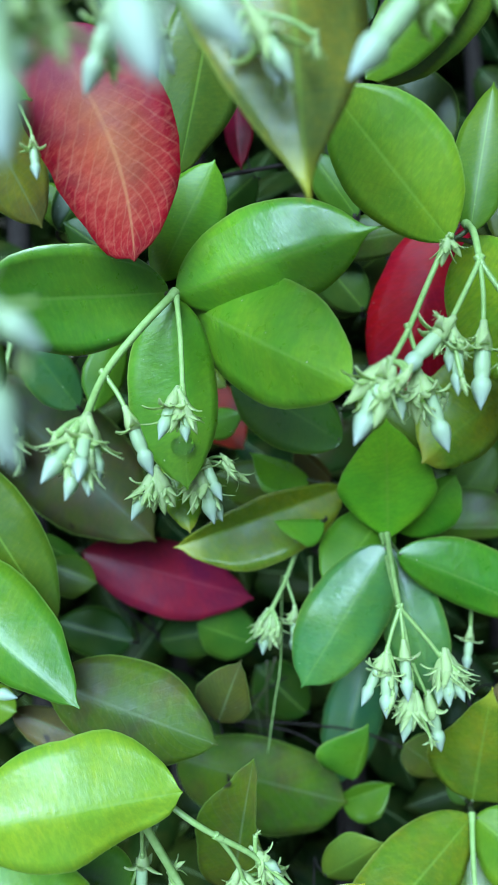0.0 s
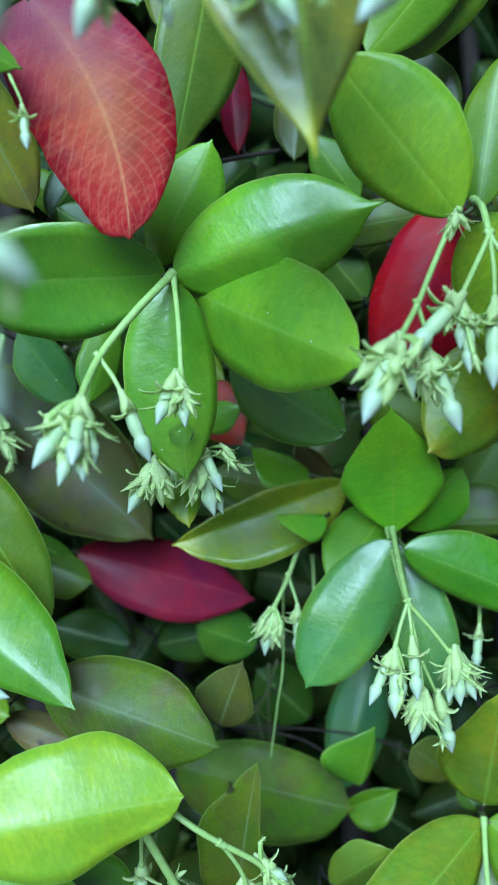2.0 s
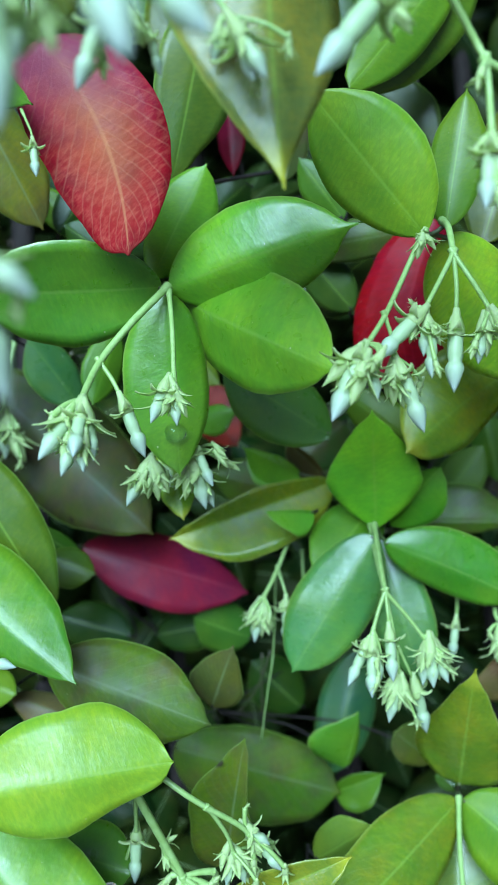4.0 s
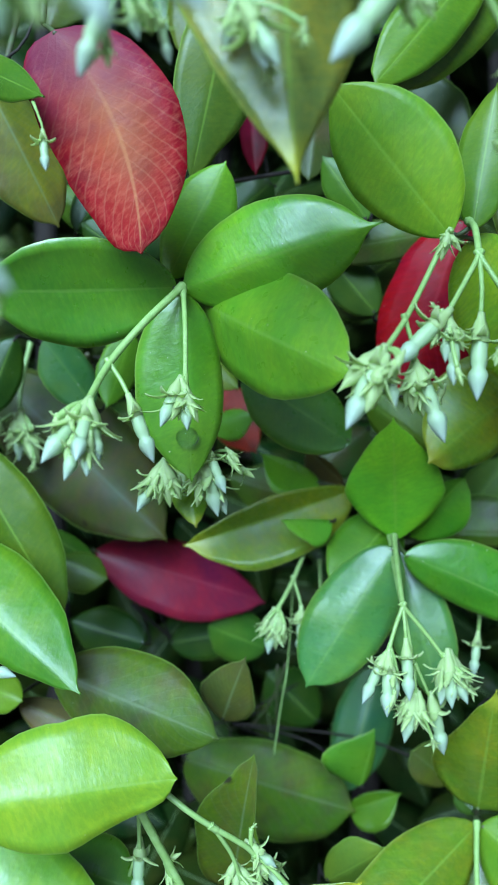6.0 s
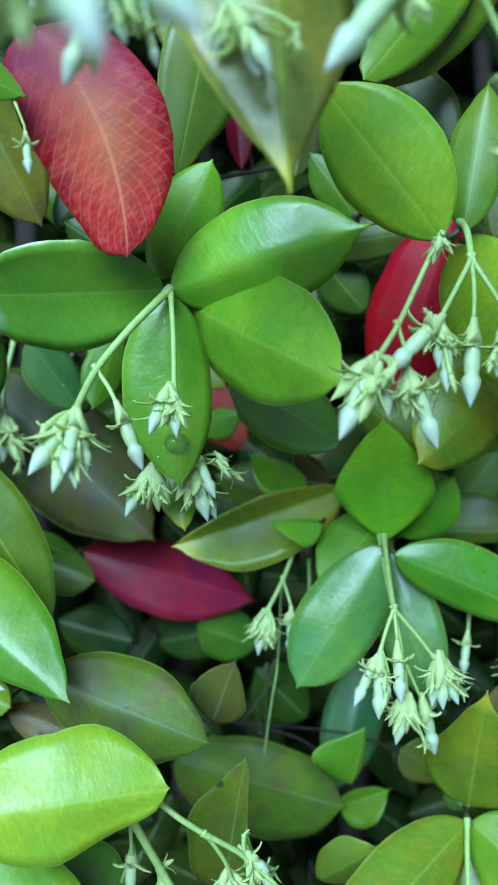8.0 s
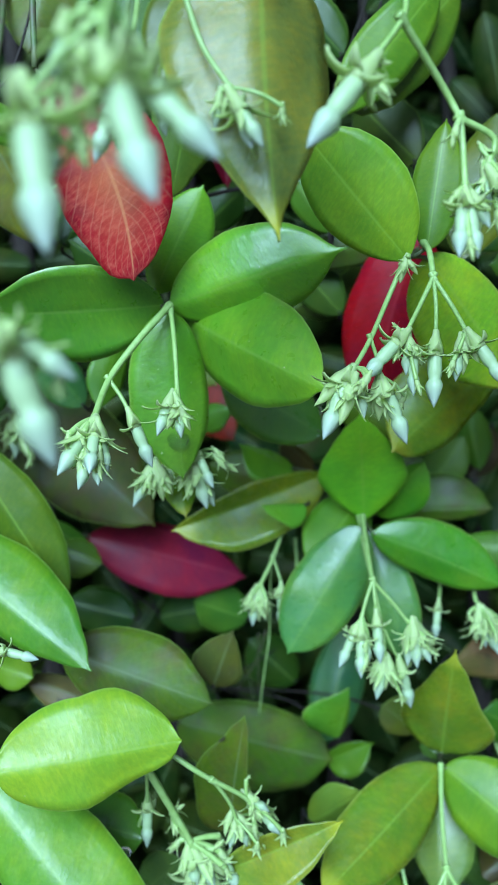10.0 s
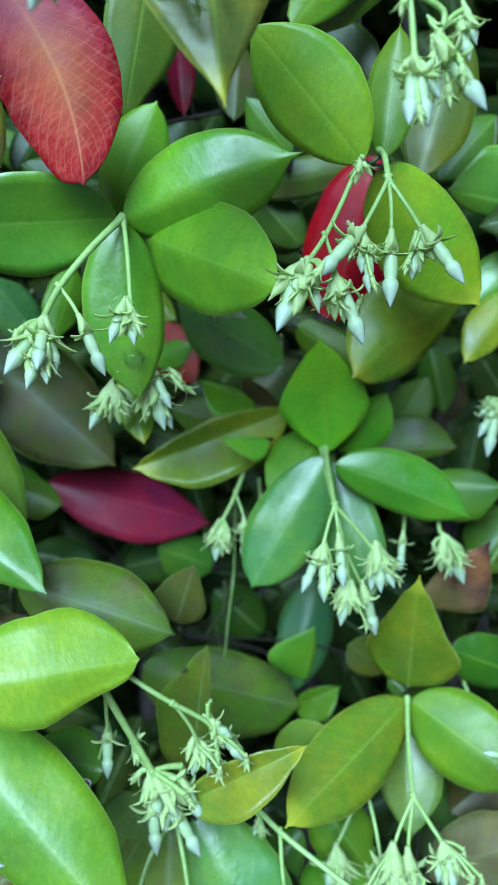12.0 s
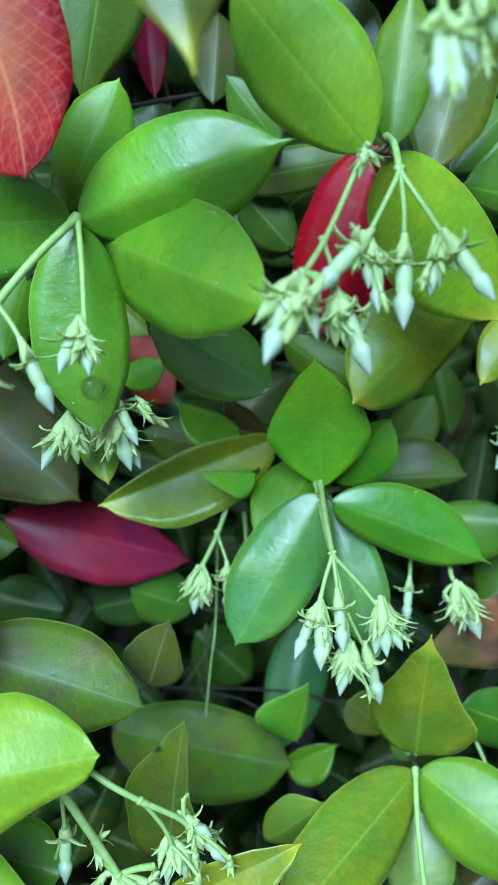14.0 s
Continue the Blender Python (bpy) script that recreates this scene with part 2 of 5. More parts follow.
BRANCHES = [(-0.26, 0.36), (-0.17, 0.40), (-0.09, 0.355), (-0.02, 0.385), (0.05, 0.36), (0.11, 0.40), (0.18, 0.36), (0.27, 0.39), (-1.35, 0.38), (-1.0, 0.36), (-0.65, 0.40), (0.65, 0.37), (1.0, 0.40), (1.35, 0.36)]


def mesh_object(name, verts, faces, mats, face_mats=None, uvs=None, origin=(0, 0, 0), parent=None, label="", soft=None):
    o = Vector(origin)
    me = bpy.data.meshes.new(name)
    me.from_pydata([tuple(Vector(v) - o) for v in verts], [], faces)
    for mt in mats:
        me.materials.append(mt)
    if face_mats:
        me.polygons.foreach_set("material_index", face_mats)
    me.polygons.foreach_set("use_smooth", [soft is None or i < soft for i in range(len(me.polygons))])
    if uvs:
        lay = me.uv_layers.new(name="UVMap")
        flat = np.array(uvs)[[lp.vertex_index for lp in me.loops]]
        lay.data.foreach_set("uv", flat.ravel())
    me.update()
    ob = new(name, me)
    if parent:
        ob.parent = parent
        base = parent.location.copy()
        up = parent.parent
        while up:
            base += up.location
            up = up.parent
        ob.location = o - base
    else:
        ob.location = o
    if label:
        tagged(ob, label)
    return ob


def leaf_grid(base, tip, face, width, fold=18.0, arch=0.03, bend=0.0, peak=0.5, sharp=0.85, blunt=0.6, wave=0.05, curl=0.06, twist=0.0, seed=0, nu=22, nv=12, thick=0.00028, skew=0.0, rhomb=0.0, waist=0.0, lop=0.0, tail=0.05):
    """The skin of one leaf from its base to its tip: a trough folded along the rib, arched along its length, with curled and wavy edges and a real thickness."""
    rng = random.Random(seed)
    b, t = Vector(base), Vector(tip)
    length = (t - b).length
    a = (t - b) / length
    n0 = Vector(face)
    n0 = (n0 - a * n0.dot(a)).normalized()
    r0 = a.cross(n0)
    pa = blunt
    pb = pa * (1 - peak) / peak
    pb = max(pb, 0.35)
    pk = pa / (pa + pb)
    top = pk ** pa * (1 - pk) ** pb
    ph, ph2 = rng.uniform(0, 6.28), rng.uniform(0, 6.28)
    fr = rng.uniform(7, 13)
    verts, uvs = [], []
    cf, sf = math.cos(radians(fold)), math.sin(radians(fold))
    rows = [0.5 - 0.5 * math.cos(math.pi * (i / nu) ** 0.94) for i in range(nu + 1)]
    rows[0], rows[-1] = 0.0, 1.0
    for side in (0, 1):
        for u in rows:
            # the body of the blade ends a little short of the tip; a narrow tail runs on from it
            q = min(u / (1 - 0.7 * tail), 0.9999) if tail else u
            f = (q ** pa * (1 - q) ** pb) / top if 0 < u < 1 else 0.0
            if rhomb and 0 < u < 1:
                f = f * (1 - rhomb) + rhomb * min(u / peak, (1 - u) / (1 - peak)) ** 0.85
            if waist and u > peak:
                f *= 1 - waist * math.sin(math.pi * ((u - peak) / (1 - peak)) ** 0.85)
            if u > 0.5:
                # a drawn-out point
                f *= 1 - sharp * 0.55 * max(0.0, (u - 0.72) / 0.28) ** 1.2 * (1 - 0.4 * max(0.0, (u - 0.72) / 0.28))
            if tail and u > 0.5:
                drawn = 0.30 * min(1.0, (1 - u) / (1.8 * tail)) ** 1.3
                f = (f ** 4 + drawn ** 4) ** 0.25
            h = max(width * 0.5 * f, 0.00022)
            k = 4 * u * (1 - u)
            dip = lop * math.sin(math.pi * (u - peak) / (1 - peak)) if u > peak else 0.0
            edge_l = 1 + 0.6 * dip + 0.05 * noise.noise((u * 5, ph * 3, 0.5)) + 0.02 * noise.noise((u * 16, ph * 3, 1.5))
            edge_r = 1 - dip + 0.05 * noise.noise((u * 5, ph * 3, 7.5)) + 0.02 * noise.noise((u * 16, ph * 3, 9.5))
            tw = radians(twist) * (u - 0.5)
            n = n0 * math.cos(tw) + r0 * math.sin(tw)
            r = r0 * math.cos(tw) - n0 * math.sin(tw)
            mid = b + a * (length * u) + n0 * (arch * length * k) + r0 * (bend * length * k)
            for j in range(nv + 1):
                v = -1 + 2 * j / nv
                v = math.copysign(abs(v) ** 1.5, v)
                s = abs(v)
                lift = 0.85 * sf * h * (math.sqrt(s * s + 0.008) - 0.089) + math.copysign(0.11, fold) * h * s * s - math.copysign(curl * 0.5, fold) * h * s ** 6
                lift += wave * h * s * s * math.sin(fr * u + ph + (1.3 if v > 0 else 0.0))
                lift += 0.03 * width * s * noise.noise((u * length * 110 + ph * 9, v * h * 110, ph2 * 7)) + 0.008 * width * s * noise.noise((u * length * 300 + ph * 9, v * h * 300, ph2 * 7))
                groove = -0.00011 * math.exp(-(v * h / 0.00045) ** 2)
                p = mid + r * (v * h * cf * (edge_r if v > 0 else edge_l) * (1 + skew * (1 if v > 0 else -1))) + n * (lift * (1 + skew * (1 if v > 0 else -1)) + groove)
                if side:
                    p = p - n * (thick + (0.0005 * math.exp(-(v * h / 0.0009) ** 2)) * (1 - 0.6 * u))
                verts.append(p)
                uvs.append((u, 0.5 + 0.5 * v))
    faces, fm = [], []
    w = nv + 1
    m = (nu + 1) * w
    for i in range(nu):
        for j in range(nv):
            q = i * w + j
            faces.append((q, q + w, q + w + 1, q + 1))
            fm.append(0)
            faces.append((m + q, m + q + 1, m + q + w + 1, m + q + w))
            fm.append(1)
    for i in range(nu):
        q = i * w
        faces.append((q, m + q, m + q + w, q + w))
        faces.append((q + nv, q + w + nv, m + q + w + nv, m + q + nv))
        fm += [0, 0]
    for j in range(nv):
        faces.append((j, j + 1, m + j + 1, m + j))
        q = nu * w + j
        faces.append((q, m + q, m + q + 1, q + 1))
        fm += [0, 0]
    return verts, faces, fm, uvs


STEMS = {}


def petiole(leaf_ob, base, tip, way):
    """The short stalk of a leaf: it leaves the base and bends back into the hedge to the shoot."""
    hub, inner = Vector(way[-1]), Vector(way[-2])
    along = (tip - base).normalized()
    far = (hub - base).length
    near = far < 0.014
    if near:
        pts = [base + along * 0.001, base.lerp(hub, 0.5) + BACK * 0.0006, hub + BACK * 0.001]
    else:
        pts = [base + along * 0.001, base - along * 0.0015 + BACK * 0.007, base.lerp(inner, 0.35) + BACK * 0.022, inner]
    verts, faces = tube(pts, (0.0006, 0.0005 if near else 0.0003), 6)
    mesh_object("petiole", verts, faces, [TWIG if near else BARK], None, None, base, leaf_ob)


LEAF_SEED = [0]
# how far the leaves' own colours are darkened as a whole
TONE = 0.86


def leaf(parent, base, tip, face, width, colour, skin="fresh", label="", under=None, **shape):
    LEAF_SEED[0] += 1
    verts, faces, fm, uvs = leaf_grid(base, tip, face, width, seed=LEAF_SEED[0], **shape)
    ob = mesh_object("leaf", verts, faces, [LEAF[skin], LEAF[skin if skin in ("red", "crimson", "purple", "dry") else "under"]], fm, uvs, base, parent, label, 2 * 22 * 12)
    ob.color = (TONE * colour[0], TONE * colour[1], TONE * (colour[2] + 0.04 * colour[1]), 1)
    petiole(ob, Vector(base), Vector(tip), STEMS[parent.name])
    return ob


def tube(points, radii, sides=8):
    """Verts and faces of a tapering tube along a smooth line through the points."""
    pts = [Vector(p) for p in points]
    if len(pts) == 2:
        pts.insert(1, (pts[0] + pts[1]) / 2)
    line, rad = [], []
    for i in range(len(pts) - 1):
        p0, p1, p2, p3 = pts[max(i - 1, 0)], pts[i], pts[i + 1], pts[min(i + 2, len(pts) - 1)]
        for k in range(6):
            s = k / 6
            line.append(0.5 * ((2 * p1) + (p2 - p0) * s + (2 * p0 - 5 * p1 + 4 * p2 - p3) * s * s + (3 * p1 - p0 - 3 * p2 + p3) * s ** 3))
            rad.append((i + s) / (len(pts) - 1))
    line.append(pts[-1])
    rad.append(1.0)
    ra, rb = radii
    verts, faces = [], []
    side = None
    for i, p in enumerate(line):
        d = (line[min(i + 1, len(line) - 1)] - line[max(i - 1, 0)]).normalized()
        if side is None:
            side = d.orthogonal().normalized()
        side = (side - d * side.dot(d)).normalized()
        up = d.cross(side)
        rr = ra + (rb - ra) * rad[i]
        for k in range(sides):
            g = 2 * math.pi * k / sides
            verts.append(p + side * (rr * math.cos(g)) + up * (rr * math.sin(g)))
    for i in range(len(line) - 1):
        for k in range(sides):
            a, b = i * sides + k, i * sides + (k + 1) % sides
            faces.append((a, b, b + sides, a + sides))
    faces.append(tuple(range(sides))[::-1])
    faces.append(tuple(len(verts) - sides + k for k in range(sides)))
    return verts, faces


def joined(pieces):
    verts, faces = [], []
    for v, f in pieces:
        k = len(verts)
        verts += v
        faces += [tuple(i + k for i in q) for q in f]
    return verts, faces


def bud_mesh(style, seed):
    """One bud of length 1 along +z: calyx with five curling sepals, a tube, and the furled, pointed head."""
    rng = random.Random(seed)
    bm = bmesh.new()

    def lathe(profile, mat, sides=10, spin=0.0):
        rings = []
        for i, (z, r) in enumerate(profile):
            tw = spin * z
            rings.append([bm.verts.new((r * (1 + 0.10 * math.cos(5 * (g := 2 * math.pi * k / sides) + tw * 2)) * math.cos(g + tw), r * math.sin(g + tw), z)) for k in range(sides)])
        for a, b in zip(rings, rings[1:]):
            for k in range(sides):
                f = bm.faces.new((a[k], a[(k + 1) % sides], b[(k + 1) % sides], b[k]))
                f.material_index, f.smooth = mat, True
        for ring, flip in ((rings[0], True), (rings[-1], False)):
            f = bm.faces.new(ring[::-1] if flip else ring)
            f.material_index, f.smooth = mat, True

    def sepal(angle, z0, size, out, wide, curl):
        c, s = math.cos(angle), math.sin(angle)
        left, mid, right = [], [], []
        steps = 7
        x, z, d = 0.07, z0, out
        for i in range(steps + 1):
            q = i / steps
            w = wide * (0.85 + 0.35 * q) * (1 - q ** 1.8) if i < steps else 0.006
            for row, off, lift in ((left, -w, 0.012), (mid, 0.0, 0.0), (right, w, 0.012)):
                xx, zz = x - lift * math.cos(d), z + lift * math.sin(d)
                row.append((xx * c - off * s, xx * s + off * c, zz))
            x += math.sin(d) * size / steps
            z += math.cos(d) * size / steps
            d += curl / steps
        tops = [[bm.verts.new(p) for p in row] for row in (left, mid, right)]
        bots = [[bm.verts.new((p[0] - 0.026 * c, p[1] - 0.026 * s, p[2] - 0.016)) for p in row] for row in (left, mid, right)]
        for i in range(steps):
            for rows, flip in ((tops, False), (bots, True)):
                for a, b in ((rows[0], rows[1]), (rows[1], rows[2])):
                    q = (a[i], b[i], b[i + 1], a[i + 1])
                    f = bm.faces.new(q[::-1] if flip else q)
                    f.material_index, f.smooth = 0, True
            for a, b in ((tops[0], bots[0]), (bots[2], tops[2])):
                f = bm.faces.new((a[i + 1], b[i + 1], b[i], a[i]))
                f.material_index, f.smooth = 0, True

    def ring(z, size, out, wide, curl, count=5):
        turn = rng.uniform(0, 1.2)
        for k in range(count):
            sepal(turn + 2 * math.pi * k / count + rng.uniform(-0.3, 0.3), z + rng.uniform(-0.03, 0.03), size * rng.uniform(0.75, 1.2), rng.uniform(*out), wide * rng.uniform(0.85, 1.15), rng.uniform(*curl))

    if style == "open":
        # a swollen spear-shaped head on a stout tube, and five strap-shaped sepals that hook back
        lathe([(-0.18, 0.044), (-0.08, 0.058), (0, 0.082), (0.08, 0.108), (0.17, 0.118), (0.23, 0.104)], 0)
        lathe([(0.12, 0.09), (0.25, 0.104), (0.40, 0.112), (0.50, 0.108), (0.57, 0.088), (0.60, 0.104), (0.64, 0.122), (0.69, 0.126), (0.76, 0.110), (0.85, 0.076), (0.93, 0.038), (1.0, 0.004)], 1, spin=1.8)
        ring(0.15, 0.36, (0.7, 1.25), 0.080, (0.5, 1.9))
    elif style == "half":
        lathe([(-0.2, 0.045), (-0.08, 0.064), (0, 0.088), (0.10, 0.118), (0.22, 0.126), (0.32, 0.105)], 0)
        lathe([(0.2, 0.10), (0.40, 0.120), (0.50, 0.108), (0.55, 0.122), (0.60, 0.134), (0.68, 0.120), (0.78, 0.076), (0.86, 0.040), (0.93, 0.005)], 1, spin=2.0)
        ring(0.17, 0.54, (0.4, 1.0), 0.105, (0.3, 1.8))
    else:
        # still green: a stout body among strap-shaped sepals, their tips turning out
        lathe([(-0.2, 0.05), (-0.1, 0.068), (0, 0.092), (0.12, 0.135), (0.28, 0.150), (0.36, 0.125)], 0)
        lathe([(0.25, 0.12), (0.45, 0.138), (0.6, 0.112), (0.75, 0.068), (0.88, 0.006)], 0, spin=2.0)
        ring(0.16, 0.66, (0.15, 0.65), 0.110, (0.1, 1.3))
    bmesh.ops.recalc_face_normals(bm, faces=bm.faces)
    me = bpy.data.meshes.new("bud")
    bm.to_mesh(me)
    bm.free()
    for mt in (CALYX, PETAL):
        me.materials.append(mt)
    return me


BUDS = {s: [bud_mesh(s, 10 * i + k) for k in range(4)] for i, s in enumerate(("open", "half", "shut"))}
BUD_COUNT = [0]


def cluster(parent, stalk, thick, buds, label="slender pale green flower stalk with hanging buds", extra=0, spread=0.006):
    """A flower stalk with its buds: (from, to, style). The short stalk of each bud leaves the end of the main stalk. extra: shut buds crowded among them."""
    rng = random.Random(len(buds) * 7 + BUD_COUNT[0])
    end = Vector(stalk[-1])
    before = Vector(stalk[-2])
    fall = (end - before).normalized()
    todo = list(buds)
    for i in range(extra):
        c = end + fall * rng.uniform(0.002, 0.010) + Vector((rng.uniform(-1, 1), rng.uniform(-0.6, 0.6), rng.uniform(-0.7, 0.4))) * spread
        d = (fall * 0.8 + Vector((rng.uniform(-0.7, 0.7), rng.uniform(-0.5, 0.5), -0.6))).normalized()
        todo.append((c, c + d * rng.uniform(0.004, 0.0065), "shut"))
    thick *= 1.05
    pieces = [tube(stalk, (thick, thick * 0.85))]
    for a, b, style in todo:
        a, b = Vector(a), Vector(b)
        bow = end.lerp(a, 0.55) - (b - a).normalized() * 0.0008
        if (a - end).length > 0.0004:
            pieces.append(tube([end - fall * 0.0008, bow, a + (b - a) * 0.02], (thick * 0.6, thick * 0.95), 6))
    # a knuckle where the stalks part
    for p in ([end] if len(todo) > 1 else []):
        pieces.append(tube([p - fall * 0.0012, p, p + fall * 0.0012], (thick * 1.1, thick * 1.0), 8))
    s0, s1 = Vector(stalk[0]), Vector(stalk[1])
    up = (s1 - s0).normalized()
    pieces.append(tube([s0 - up * 0.0013, s0 + up * 0.0002, s0 + up * 0.0012], (thick * 1.35, thick * 1.1), 8))
    verts, faces = joined(pieces)
    ob = mesh_object("flower_stalk", verts, faces, [STALK], None, None, stalk[0], parent, label)
    root = Vector(stalk[0])
    for a, b, style in todo:
        a, b = Vector(a), Vector(b)
        BUD_COUNT[0] += 1
        k = new("bud", BUDS[style][BUD_COUNT[0] % 4])
        k.parent = ob
        d = b - a
        k.rotation_mode = "QUATERNION"
        k.rotation_quaternion = d.to_track_quat("Z", "Y")
        s = d.length
        k.scale = (s, s, s)
        k.location = a - root
    return ob


def branch_at(i, up):
    x, into = BRANCHES[i]
    return SLOPE @ Vector((x + 0.012 * math.sin(5.1 * up + 1.7 * i), into + 0.010 * math.sin(4.3 * up + 2.3 * i), up))


def sprig(label, hub, stem=0.0009, category="sprig", high=False):
    """A shoot that leaves a woody branch at the back of the hedge and ends at hub."""
    h = Vector(hub)
    eye = Vector((0, 0, 1))
    far = 0.375 / max((h - eye).dot(BACK), 0.05)
    aim = eye + (h - eye) * (1.0 if high else far)
    i = min(range(len(BRANCHES)), key=lambda k: abs(BRANCHES[k][0] - aim.x))
    root = branch_at(i, 0.22 if high else (aim - eye).dot(UP))
    e = new("jasmine_sprig")
    e.location = root
    tagged(e, label, category, "sprigs of the hedge")
    way = [root, aim.lerp(h, 0.2), aim.lerp(h, 0.75), h]
    if high:
        way = [root, root.lerp(h, 0.4) + UP * 0.07, h + BACK * 0.02 + UP * 0.05, h]
    STEMS[e.name] = way
    verts, faces = tube(way, (stem * 1.5, stem * 0.9))
    mesh_object("stem", verts, faces, [TWIG], None, None, root, e)
    return e


def twig(parent, points, thick, skin=None):
    verts, faces = tube(points, (thick, thick * 0.8), 7)
    return mesh_object("twig", verts, faces, [skin or BARK], None, None, points[0], parent)


def drop(place, size, face):
    """A flattened bead of water on a leaf."""
    bm = bmesh.new()
    rings = [[bm.verts.new((q * math.cos(g), q * 0.85 * math.sin(g), 0.62 * (1 - q * q) ** 0.8)) for g in (2 * math.pi * k / 20 for k in range(20))] for q in (0.12, 0.3, 0.48, 0.64, 0.78, 0.89, 0.96, 1.0)]
    top = bm.verts.new((0, 0, 0.63))
    low = [bm.verts.new((v.co.x, v.co.y, -0.25)) for v in rings[-1]]
    for k in range(20):
        m = (k + 1) % 20
        bm.faces.new((top, rings[0][k], rings[0][m]))
        for a, c in zip(rings + [], rings[1:] + [low]):
            bm.faces.new((a[k], c[k], c[m], a[m]))
    bm.faces.new(low[::-1])
    n = Vector(face).normalized()
    bm.transform(n.to_track_quat("Z", "Y").to_matrix().to_4x4() @ Matrix.Diagonal((size, size, size, 1)))
    me = bpy.data.meshes.new("water_drop")
    bm.to_mesh(me)
    bm.free()
    me.polygons.foreach_set("use_smooth", [True] * len(me.polygons))
    me.materials.append(WATER)
    ob = new("water_drop", me)
    ob.location = place
    tagged(ob, "clear round water drop lying on a green leaf", "water drop")
    return ob


# ---- ground ----
def ground():
    bm = bmesh.new()
    bmesh.ops.create_grid(bm, x_segments=60, y_segments=60, size=300)
    for v in bm.verts:
        d = math.hypot(v.co.x, v.co.y)
        v.co.z = 0.0 if d < 12 else 0.3 * noise.noise(v.co * 0.05)
    me = bpy.data.meshes.new("ground")
    bm.to_mesh(me)
    bm.free()
    me.materials.append(SOIL)
    tagged(new("ground", me), "bare dark soil under the hedge", "ground", "", "structure")


ground()

# ---- woody branches at the heart of the hedge ----
for i in range(len(BRANCHES)):
    pts = [branch_at(i, -0.25 + 0.1 * k) for k in range(7)]
    foot = Vector((pts[0].x * 0.6, pts[0].y + 0.03, -0.03))
    pts = [foot, foot.lerp(pts[0], 0.6)] + pts
    verts, faces = tube(pts, (0.0075, 0.0035), 9)
    e = mesh_object("woody_branch", verts, faces, [BARK], None, None, pts[0])
    tagged(e, "thin brown woody branch rising inside the hedge", "branch", "branches of the hedge")


# ---- foliage that nobody could count ----
def foliage(name, label, spots, skin, seed, nu=6, nv=4):
    rng = random.Random(seed)
    verts, faces, uvs = [], [], []
    turn = SLOPE.to_3x3()
    for x, into, up, size in spots:
        p = SLOPE @ Vector((x, into, up))
        if p.z < 0.03:
            continue
        d = (turn @ Vector((rng.uniform(-1, 1), rng.uniform(-0.4, 0.5), rng.uniform(-1.0, 0.5)))).normalized()
        f = turn @ Vector((rng.uniform(-0.6, 0.6), -1.0, rng.uniform(-0.2, 0.8)))
        b = p - d * size * 0.5
        v, q, _, t = leaf_grid(b, b + d * size, f, size * rng.uniform(0.42, 0.58), fold=-rng.uniform(8, 26), arch=rng.uniform(-0.02, 0.09), seed=rng.random(), nu=nu, nv=nv)
        k = len(verts)
        verts += v
        faces += [tuple(i + k for i in g) for g in q]
        uvs += t
    ob = mesh_object(name, verts, faces, [LEAF[skin]], None, uvs)
    return tagged(ob, label, "foliage", "", "stuff")


def deep_spots():
    rng = random.Random(5)
    return [(rng.uniform(-0.45, 0.45), 0.338 + 0.30 * rng.random(), rng.uniform(-0.6, 0.5), rng.uniform(0.036, 0.06)) for _ in range(7500)]


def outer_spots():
    """The hedge's face round the sprigs, left clear in the camera's view; added for shade."""
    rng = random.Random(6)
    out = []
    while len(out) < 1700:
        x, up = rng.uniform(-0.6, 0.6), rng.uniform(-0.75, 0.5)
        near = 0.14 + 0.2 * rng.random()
        # the part left empty widens with depth to fit the camera's view
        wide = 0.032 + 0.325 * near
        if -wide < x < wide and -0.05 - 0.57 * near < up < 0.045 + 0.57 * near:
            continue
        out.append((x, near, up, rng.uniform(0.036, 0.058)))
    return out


foliage("inner_foliage", "dense green leaves deep inside the hedge, coloured darker for its shade", deep_spots(), "inner", 11)
foliage("outer_foliage", "green leaves of the hedge's face, added round the camera's view for shade", outer_spots(), "inner", 12)


def mound_spots():
    """The rest of the hedge: its long sloping face down to the ground, its rounded top, back and ends."""
    rng = random.Random(8)
    # outline of a cut through the hedge: y, z from the foot of the face over the top to the foot of the back
    cut = [(-0.50, 0.05), (0.25, 0.82), (0.70, 1.26), (0.90, 1.33), (1.12, 1.22), (1.26, 0.85), (1.28, 0.05)]
    legs = [math.dist(p, q) for p, q in zip(cut, cut[1:])]
    out = []
    while len(out) < 13000:
        d = rng.uniform(0, sum(legs))
        k = 0
        while d > legs[k]:
            d -= legs[k]
            k += 1
        f = d / legs[k]
        y, z = (cut[k][i] + (cut[k + 1][i] - cut[k][i]) * f for i in (0, 1))
        x = rng.uniform(-1.7, 1.7)
        # pulled in towards the middle: a shell, thicker at the ends
        pull = 0.14 * rng.random() + 0.09 * noise.noise((x * 3.1, y * 3.1, z * 3.1))
        if abs(x) > 1.5 or rng.random() < 0.12:
            x = math.copysign(1.55 + 0.12 * rng.random(), x)
            pull = rng.random() ** 0.7
        y, z = y + (0.5 - y) * pull, max(0.04, z + (0.45 - z) * pull)
        p = SLOPE.inverted() @ Vector((x, y, z))
        if abs(x) < 0.62 and p.y < 0.6 and -0.8 < p.z < 0.55:
            continue
        out.append((p.x, p.y, p.z, rng.uniform(0.055, 0.085)))
    return out


foliage("hedge_foliage", "dense green leaves of a long sloping hedge, darkened like the inner ones", mound_spots(), "inner", 13, 4, 2)


